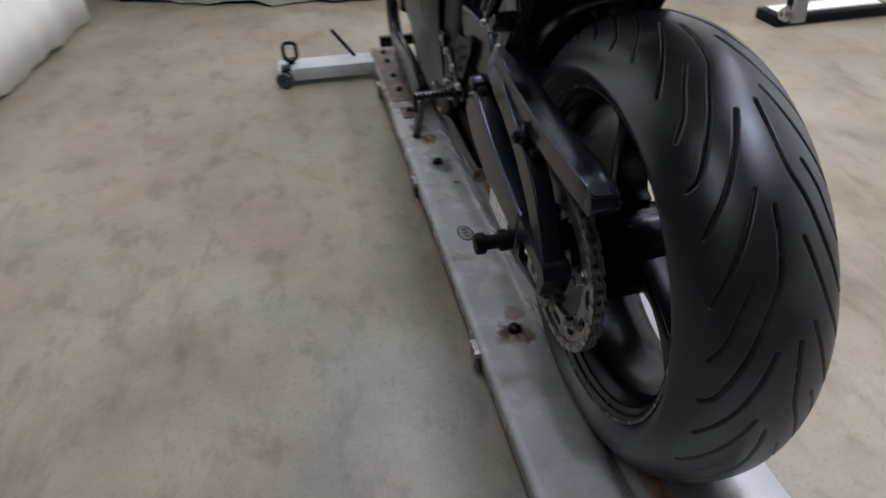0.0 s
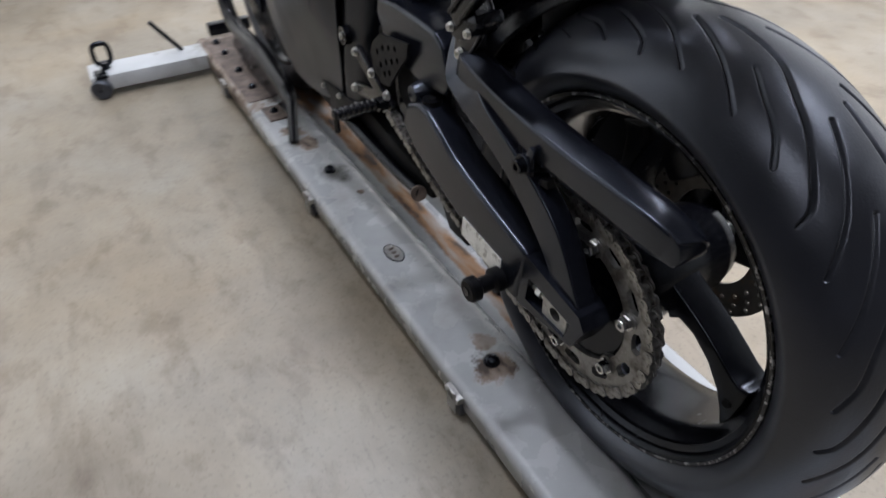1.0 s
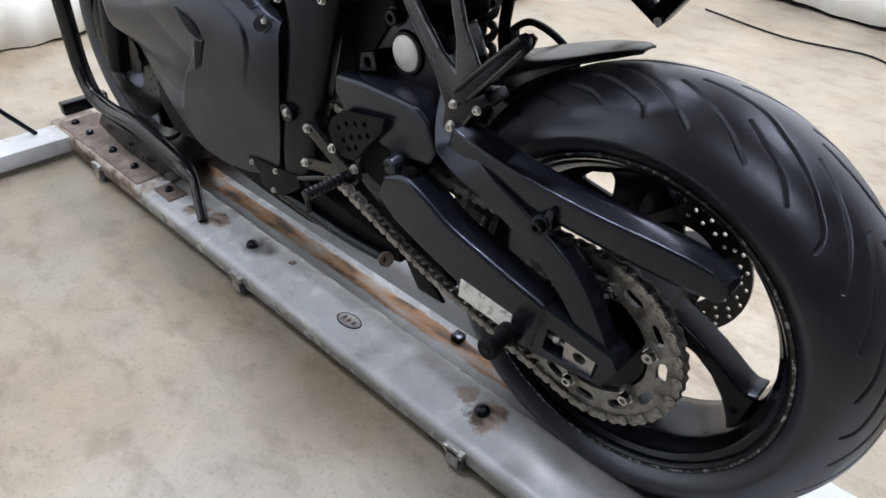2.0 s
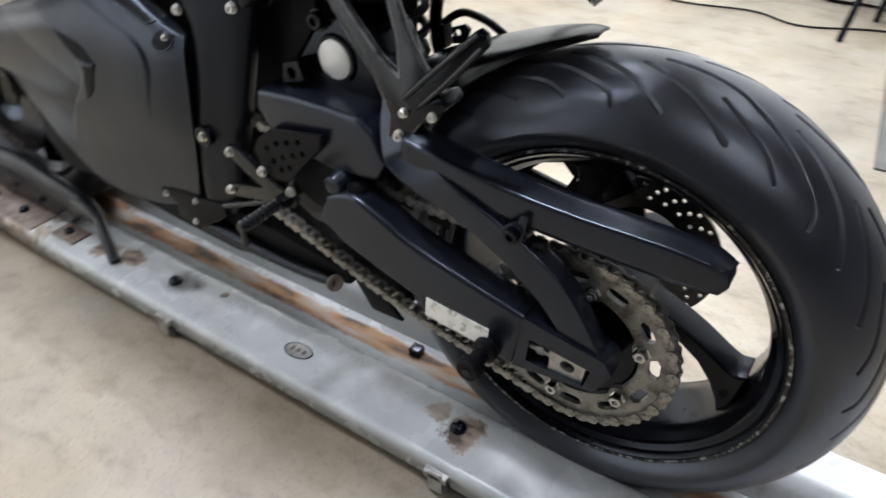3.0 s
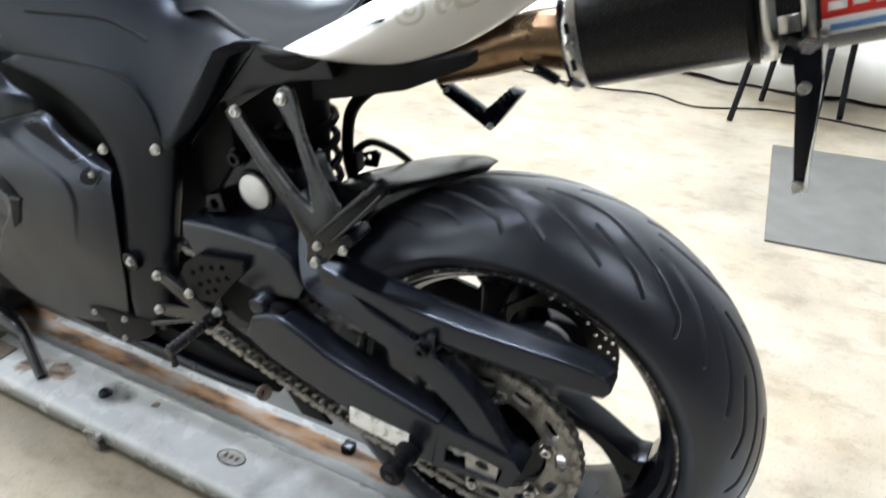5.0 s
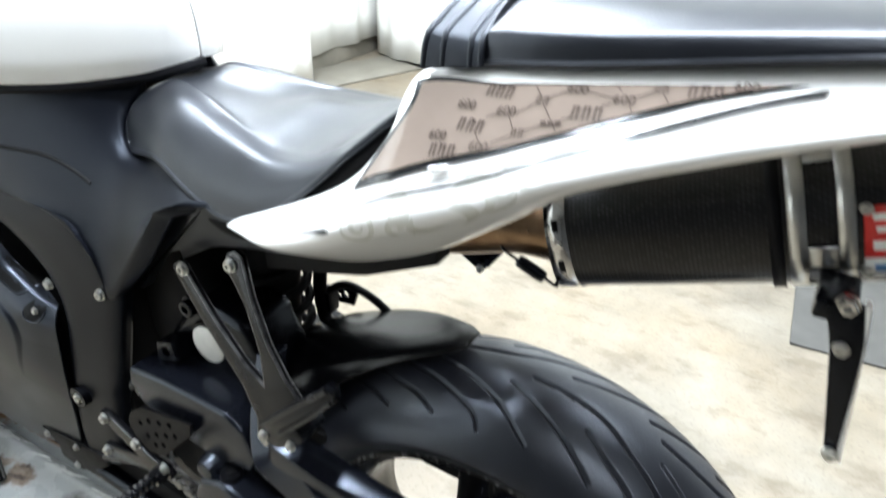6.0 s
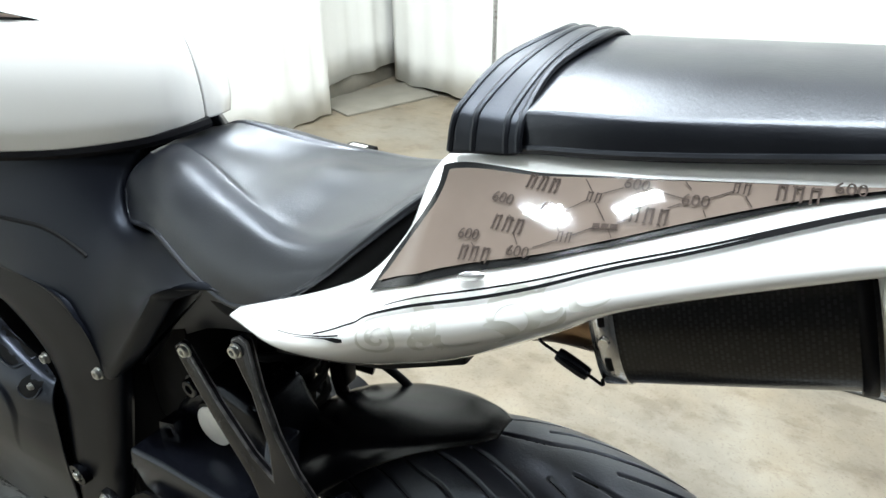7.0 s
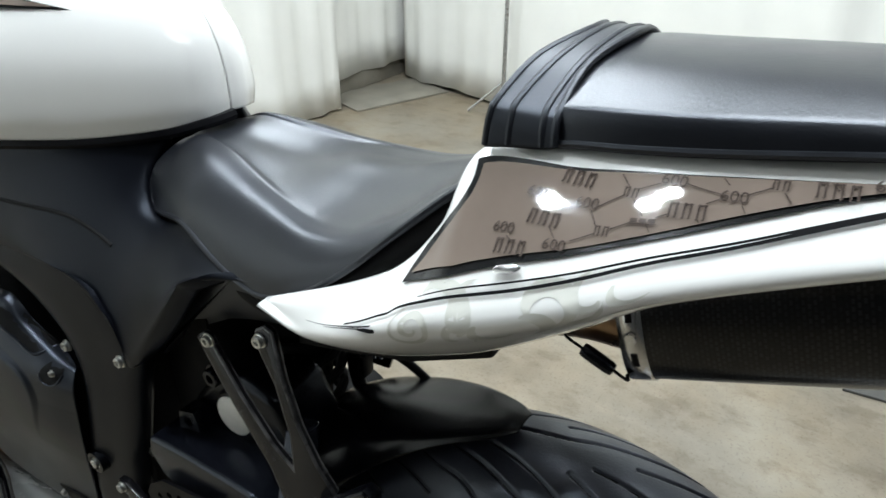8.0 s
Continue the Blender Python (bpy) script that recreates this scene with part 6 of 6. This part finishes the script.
# exhaust: pipe, oval can, straps, printed plate, hanger
M0, M1 = Vector((-0.0006, -0.0254, 0.8215)), Vector((0.0280, -0.2222, 0.8830))
MD = (M1 - M0).normalized()
MS = Vector((1, 0, 0)) - MD * MD.x
MS.normalize()
MU = MS.cross(MD)
if MU.z < 0:
    MU = -MU


def can_ring(d, r, n=48):
    c = M0 + MD * d
    out = []
    for k in range(n):
        a = 2 * math.pi * k / n
        e = 2.6
        rr = r / (abs(math.cos(a)) ** e + abs(math.sin(a)) ** e) ** (1 / e)
        out.append(tuple(c + MS * rr * math.cos(a) * 0.98 + MU * rr * math.sin(a)))
    return out


def can_part(name, stations, material, parent, label="", thick=0.0, angle=40):
    P = np.array([can_ring(d, r) for d, r in stations])
    uv = np.zeros((len(stations), 48, 2))
    for i, (d, r) in enumerate(stations):
        for k in range(48):
            uv[i, k] = (k / 48 * 0.34, d)
    ob = part(name, grid_mesh(name, P, material, False, True, angle, uv), None, parent, label)
    if thick:
        mod = ob.modifiers.new("thickness", "SOLIDIFY")
        mod.thickness, mod.offset = thick, 1
    return ob


can = can_part("exhaust_can", [(0.004, 0.032), (0.004, 0.0475), (0.012, 0.0485), (0.10, 0.0510), (0.20, 0.0535), (0.34, 0.0570), (0.40, 0.0580), (0.42, 0.050), (0.42, 0.02)], CARBON, bike, "carbon fibre exhaust can with steel straps", 0)
can_part("front_band", [(0.0, 0.0486), (0.018, 0.0490)], CHROME, can, thick=0.0012)
can_part("black_sleeve", [(0.166, 0.0530), (0.175, 0.0533)], BLACK_PLASTIC, can, thick=0.003)
can_part("rear_strap", [(0.178, 0.0532), (0.190, 0.0535)], ALLOY, can, thick=0.0024)
can_part("rear_strap", [(0.209, 0.0540), (0.220, 0.0543)], ALLOY, can, thick=0.0024)


def on_can(d, a, r, off=0.0):
    """A place on the can's flank and the ways along, up and out of it."""
    e = 2.6
    rr = r / (abs(math.cos(a)) ** e + abs(math.sin(a)) ** e) ** (1 / e) + off
    c = M0 + MD * d + MS * rr * math.cos(a) * 0.98 + MU * rr * math.sin(a)
    return c


def can_patch(name, d0, d1, a0, a1, off, material, parent, label="", n=10):
    P = np.zeros((n + 1, 3, 3))
    for i in range(n + 1):
        a = a0 + (a1 - a0) * i / n
        for j, d in enumerate((d0, (d0 + d1) / 2, d1)):
            r = np.interp(d, (0.012, 0.10, 0.20, 0.34, 0.40), (0.0485, 0.0510, 0.0535, 0.057, 0.058))
            P[i, j] = on_can(d, a, r, off)
    ob = part(name, grid_mesh(name, P, material, angle=60), None, parent, label)
    mod = ob.modifiers.new("thickness", "SOLIDIFY")
    mod.thickness, mod.offset = 0.001, 0
    return ob


PI = math.pi
for a0, a1 in ((0.40 * PI, 0.70 * PI), (1.05 * PI, 1.14 * PI), (1.27 * PI, 1.40 * PI)):
    can_patch("strap_bridge", 0.189, 0.210, a0, a1, 0.0018, ALLOY, can)
redp = can_patch("printed_plate", 0.224, 0.300, 0.89 * PI, 1.105 * PI, 0.0016, RED, can, "red printed plate with plain white shapes")
for d0, d1, a0, a1 in ((0.229, 0.243, 0.920, 0.946), (0.231, 0.243, 0.972, 0.994), (0.229, 0.243, 1.030, 1.068), (0.246, 0.252, 0.925, 0.945), (0.247, 0.259, 1.010, 1.062), (0.263, 0.271, 0.920, 1.000), (0.264, 0.277, 1.025, 1.068), (0.281, 0.295, 0.920, 0.946), (0.282, 0.293, 0.985, 1.060)):
    can_patch("print_shape", d0, d1, a0 * PI, a1 * PI, 0.0026, SIGN_WHITE, redp)
low = can_patch("print_strip", 0.224, 0.300, 1.105 * PI, 1.19 * PI, 0.0016, SIGN_WHITE, can, "pale strip with blue shapes")
can_patch("print_shape", 0.230, 0.296, 1.135 * PI, 1.165 * PI, 0.0026, BLUE, low)
for a in (0.90 * PI, 1.17 * PI):
    piece("bolt", BOLT_S, Matrix.Translation(on_can(0.226, a, 0.0545, 0.001)) @ Matrix.Scale(0.8, 4), can)
part("band_rivet", turned([(-0.002, 0.0), (-0.002, 0.004), (0.0, 0.005), (0.0, 0.0)], 14, closed=False), CHROME, can).matrix_basis = Matrix.Translation(on_can(0.009, 0.975 * PI, 0.0490, 0.002))
can_patch("band_slot", 0.0065, 0.0115, 1.06 * PI, 1.13 * PI, 0.0018, BLACK_VOID, can)
can_patch("band_slot", 0.0065, 0.0115, 0.84 * PI, 0.90 * PI, 0.0018, BLACK_VOID, can)
part("link_pipe", tube([(-0.0098, 0.1237, 0.7813), (-0.0079, 0.0746, 0.7986), (-0.0061, 0.0157, 0.8198), tuple(M0 + MD * 0.01)], [0.024, 0.027, 0.030, 0.034], 24), PIPE, bike, "heat-tinted titanium link pipe")
spr = bmesh.new()
A, B = Vector((-0.0412, 0.0104, 0.8067)), Vector((-0.0435, -0.0407, 0.7887))
add_tube(spr, [tuple(A + (B - A) * f) for f in (0.25, 0.3, 0.72, 0.78)], [0.003, 0.0055, 0.0055, 0.003], 10, 3)
add_tube(spr, [tuple(A + Vector((0, 0.004, 0.004))), tuple(A), tuple(A + (B - A) * 0.27)], 0.0013, 6, 4)
add_tube(spr, [tuple(A + (B - A) * 0.75), tuple(B), tuple(B + Vector((0, 0.001, 0.005)))], 0.0013, 6, 4)
part("exhaust_spring", spr, BLACK_METAL, bike, "small exhaust spring in a rubber sleeve")

# hanger plate below the rear strap
hang = part("hanger_bracket", plate([(-0.2337, 0.8565), (-0.2553, 0.8603), (-0.2632, 0.8308), (-0.2714, 0.7348), (-0.2645, 0.7309), (-0.2555, 0.7721), (-0.2436, 0.8261)], -0.071, -0.064, bevel=0.001), BLACK_METAL, bike, "black hanger bracket with a white edge")
part("white_edge", plate([(-0.2553, 0.8622), (-0.2587, 0.8622), (-0.2748, 0.7348), (-0.2714, 0.7348), (-0.2637, 0.8308)], -0.072, -0.062, bevel=0), SIGN_WHITE, hang)
bolts(BOLT_S, [(-0.0714, -0.2505, 0.8270), (-0.0721, -0.2669, 0.7397)], hang)
part("hanger_clamp", box((-0.045, -0.2400, 0.8500), (0.045, 0.026, 0.016), 0.003), BLACK_METAL, hang)
piece("bolt", BOLT_HEX, Matrix.Translation((-0.0731, -0.2454, 0.8623)) @ Matrix.Scale(0.7, 4), hang)

# tail bracket, brake hose and small fittings under the tail
tb = part("passenger_bracket", plate([(0.226, 0.690), (0.212, 0.690), (0.160, 0.664), (0.146, 0.655), (0.125, 0.650), (0.128, 0.641), (0.141, 0.627), (0.155, 0.635), (0.220, 0.672)], 0.176, 0.188, bevel=0.001), BLACK_METAL, bike, "black footrest bracket on the far side")
peg3 = part("passenger_peg", plate([(0.152, 0.655), (0.110, 0.699), (0.090, 0.694), (0.128, 0.640)], 0.165, 0.190, bevel=0.004), BLACK_METAL, bike, "folded black passenger footrest")
for k in range(6):
    part("peg_ridge", box((0.164, 0.140 - k * 0.0075, 0.6555 + k * 0.0078), (0.004, 0.003, 0.018), 0, pose(0, 0, 0, -44)), BLACK_METAL, peg3)
bolts(BOLT_S, [(0.176, 0.214, 0.681), (0.164, 0.136, 0.640)], tb)
part("far_rail", tube([(0.15, 0.40, 0.78), (0.16, 0.26, 0.75), (0.175, 0.215, 0.685)], 0.008, 10), BLACK_METAL, bike)
part("brake_hose", tube([(0.05, 0.302, 0.605), (0.05, 0.291, 0.620), (0.05, 0.266, 0.634), (0.05, 0.232, 0.629), (0.05, 0.200, 0.612), (0.05, 0.180, 0.590)], 0.0052, 10), BLACK_PLASTIC, bike)
part("brake_hose", tube([(0.04, 0.293, 0.560), (0.04, 0.302, 0.600), (0.04, 0.301, 0.640), (0.03, 0.280, 0.690), (0.01, 0.225, 0.735), (-0.03, 0.14, 0.772)], 0.0088, 12), BLACK_PLASTIC, bike)
part("hose_bracket", plate([(0.309, 0.597), (0.283, 0.607), (0.273, 0.602), (0.280, 0.580), (0.309, 0.577)], 0.078, 0.082, holes=[ring_pts(0.293, 0.594, 0.0048, 8), ring_pts(0.304, 0.589, 0.0040, 8)], bevel=0), BLACK_METAL, bike)

# upper white fairing and front end
fr = [[(-0.192, 0.822, 0.762), (-0.20, 0.88, 0.775), (-0.205, 1.0, 0.79), (-0.19, 1.2, 0.79)], [(-0.200, 0.768, 0.694), (-0.212, 0.86, 0.69), (-0.22, 1.0, 0.69), (-0.20, 1.2, 0.69)], [(-0.200, 0.742, 0.663), (-0.205, 0.86, 0.622), (-0.205, 1.0, 0.585), (-0.19, 1.2, 0.57)]]
FP = net(fr, 6, 6)
fair = shell("upper_fairing", FP, WHITE_PAINT, bike, 0.003, "pearl white upper side fairing")
shell("upper_fairing", mirrored(FP), WHITE_PAINT, bike, 0.003)
bolts(BOLT_M, [(-0.208, 0.80, 0.655)], fair)
insert = net([[(-0.188, 0.850, 0.770), (-0.176, 0.790, 0.775), (-0.160, 0.745, 0.745)], [(-0.190, 0.805, 0.716), (-0.182, 0.748, 0.714), (-0.160, 0.715, 0.715)],
              [(-0.188, 0.782, 0.684), (-0.176, 0.720, 0.700), (-0.156, 0.686, 0.698)], [(-0.184, 0.766, 0.656), (-0.172, 0.722, 0.669), (-0.156, 0.684, 0.679)]], 6, 6)
shell("fairing_insert", insert, DARK_COWL, bike, 0.003, "satin black panel behind the white fairing")
shell("fairing_insert", mirrored(insert), DARK_COWL, bike, 0.003)
fw = part("front_wheel", turned([(-0.048, 0.228), (-0.048, 0.216), (-0.03, 0.2), (0.03, 0.2), (0.048, 0.216), (0.048, 0.228), (0.03, 0.21), (-0.03, 0.21)], 72, 1.385, 0.318), BLACK_METAL, bike, "black front wheel with drilled discs")
part("tyre", tyre_mesh("tyre", 0.300, 0.058, 0.0, [], 160, 40, 1.385, 0.318, 0.222, 0.044), None, fw)
part("hub", turned([(-0.06, 0.0), (-0.06, 0.05), (0.06, 0.05), (0.06, 0.0)], 32, 1.385, 0.318, closed=False), BLACK_METAL, fw)
for k in range(3):
    a = math.radians(30 + 120 * k)
    part("spoke", tube([(0, 1.385, 0.318), (0, 1.385 + 0.2 * math.cos(a), 0.318 + 0.2 * math.sin(a))], 0.028, 12, 0), BLACK_METAL, fw)
fh = [ring_pts(1.385, 0.318, 0.085, 40)] + [ring_pts(1.385 + q * math.cos(2 * PI * (k + o) / 22), 0.318 + q * math.sin(2 * PI * (k + o) / 22), 0.004, 6) for k in range(22) for q, o in ((0.115, 0), (0.132, 0.4), (0.146, 0.8))]
for sx in (-1, 1):
    part("brake_disc", plate(ring_pts(1.385, 0.318, 0.155, 64), sx * 0.066, sx * 0.071, holes=fh, bevel=0), BLACK_METAL, fw)
    part("fork_leg", tube([(sx * 0.1, 1.37, 0.30), (sx * 0.1, 1.22, 0.75), (sx * 0.1, 1.1, 1.05)], 0.027, 16, 0), BLACK_METAL, bike)
part("front_mudguard", grid_mesh("front_mudguard", np.array([[(x, 1.385 - (0.325 - abs(x) * 0.25) * math.sin(a), 0.318 + (0.325 - abs(x) * 0.25) * math.cos(a)) for x in np.linspace(-0.08, 0.08, 9)] for a in np.linspace(-1.0, 1.1, 20)]), BLACK_PLASTIC), None, bike)
part("nose_fairing", grid_mesh("nose_fairing", net([[(-0.2, 1.18, 0.58), (-0.13, 1.42, 0.66), (0, 1.52, 0.70), (0.13, 1.42, 0.66), (0.2, 1.18, 0.58)], [(-0.2, 1.15, 0.8), (-0.15, 1.4, 0.82), (0, 1.55, 0.8), (0.15, 1.4, 0.82), (0.2, 1.15, 0.8)], [(-0.12, 1.05, 1.0), (-0.09, 1.2, 1.02), (0, 1.3, 1.0), (0.09, 1.2, 1.02), (0.12, 1.05, 1.0)]], 6, 6), WHITE_PAINT), None, bike)
part("handlebar", tube([(-0.33, 0.93, 0.93), (-0.12, 1.02, 0.97), (0.12, 1.02, 0.97), (0.33, 0.93, 0.93)], 0.014, 12), BLACK_METAL, bike)

# ---- things round the booth ----
stool = thing("folding_stool", "folding stool with slim black metal legs by the curtain", "stool", (2.2, -0.3, 0))
for fx, fy in ((2.105, -0.045), (2.03, -0.34), (2.40, -0.13), (2.31, -0.43)):
    part("leg", tube([(fx, fy, 0.005), (fx + (2.18 - fx) * 0.12, fy + (-0.26 - fy) * 0.12, 0.22), (fx + (2.18 - fx) * 0.2, fy + (-0.26 - fy) * 0.2, 0.46)], 0.012, 10), BLACK_METAL, stool)
part("seat", bevelled(add_box(bmesh.new(), (2.18, -0.26, 0.465), (0.36, 0.40, 0.03)), 0.01), BLACK_PLASTIC, stool)

cart = thing("black_tray", "low black framed tray with a white lining on the floor", "tray", (1.6, 1.8, 0))
part("frame", bevelled(add_box(bmesh.new(), (1.67, 1.745, 0.0225), (0.52, 0.15, 0.045), pose(0, 0, 0, 0, 0, 0)), 0.012), BLACK_PLASTIC, cart)
part("lining", bevelled(add_box(bmesh.new(), (1.67, 1.75, 0.047), (0.46, 0.09, 0.006), pose(0, 0, 0, 0, 0, 0)), 0.004), CLOTH, cart)
cable = tube([(2.36, 1.0, 0.005), (2.25, 0.6, 0.005), (2.28, 0.3, 0.005), (2.2, 0.1, 0.005), (2.3, -0.2, 0.005), (2.25, -0.6, 0.005)], 0.004, 8, 8)
tagged(part("power_cable", cable, BLACK_PLASTIC, None), "thin black power cable lying along the curtain hem", "cable")
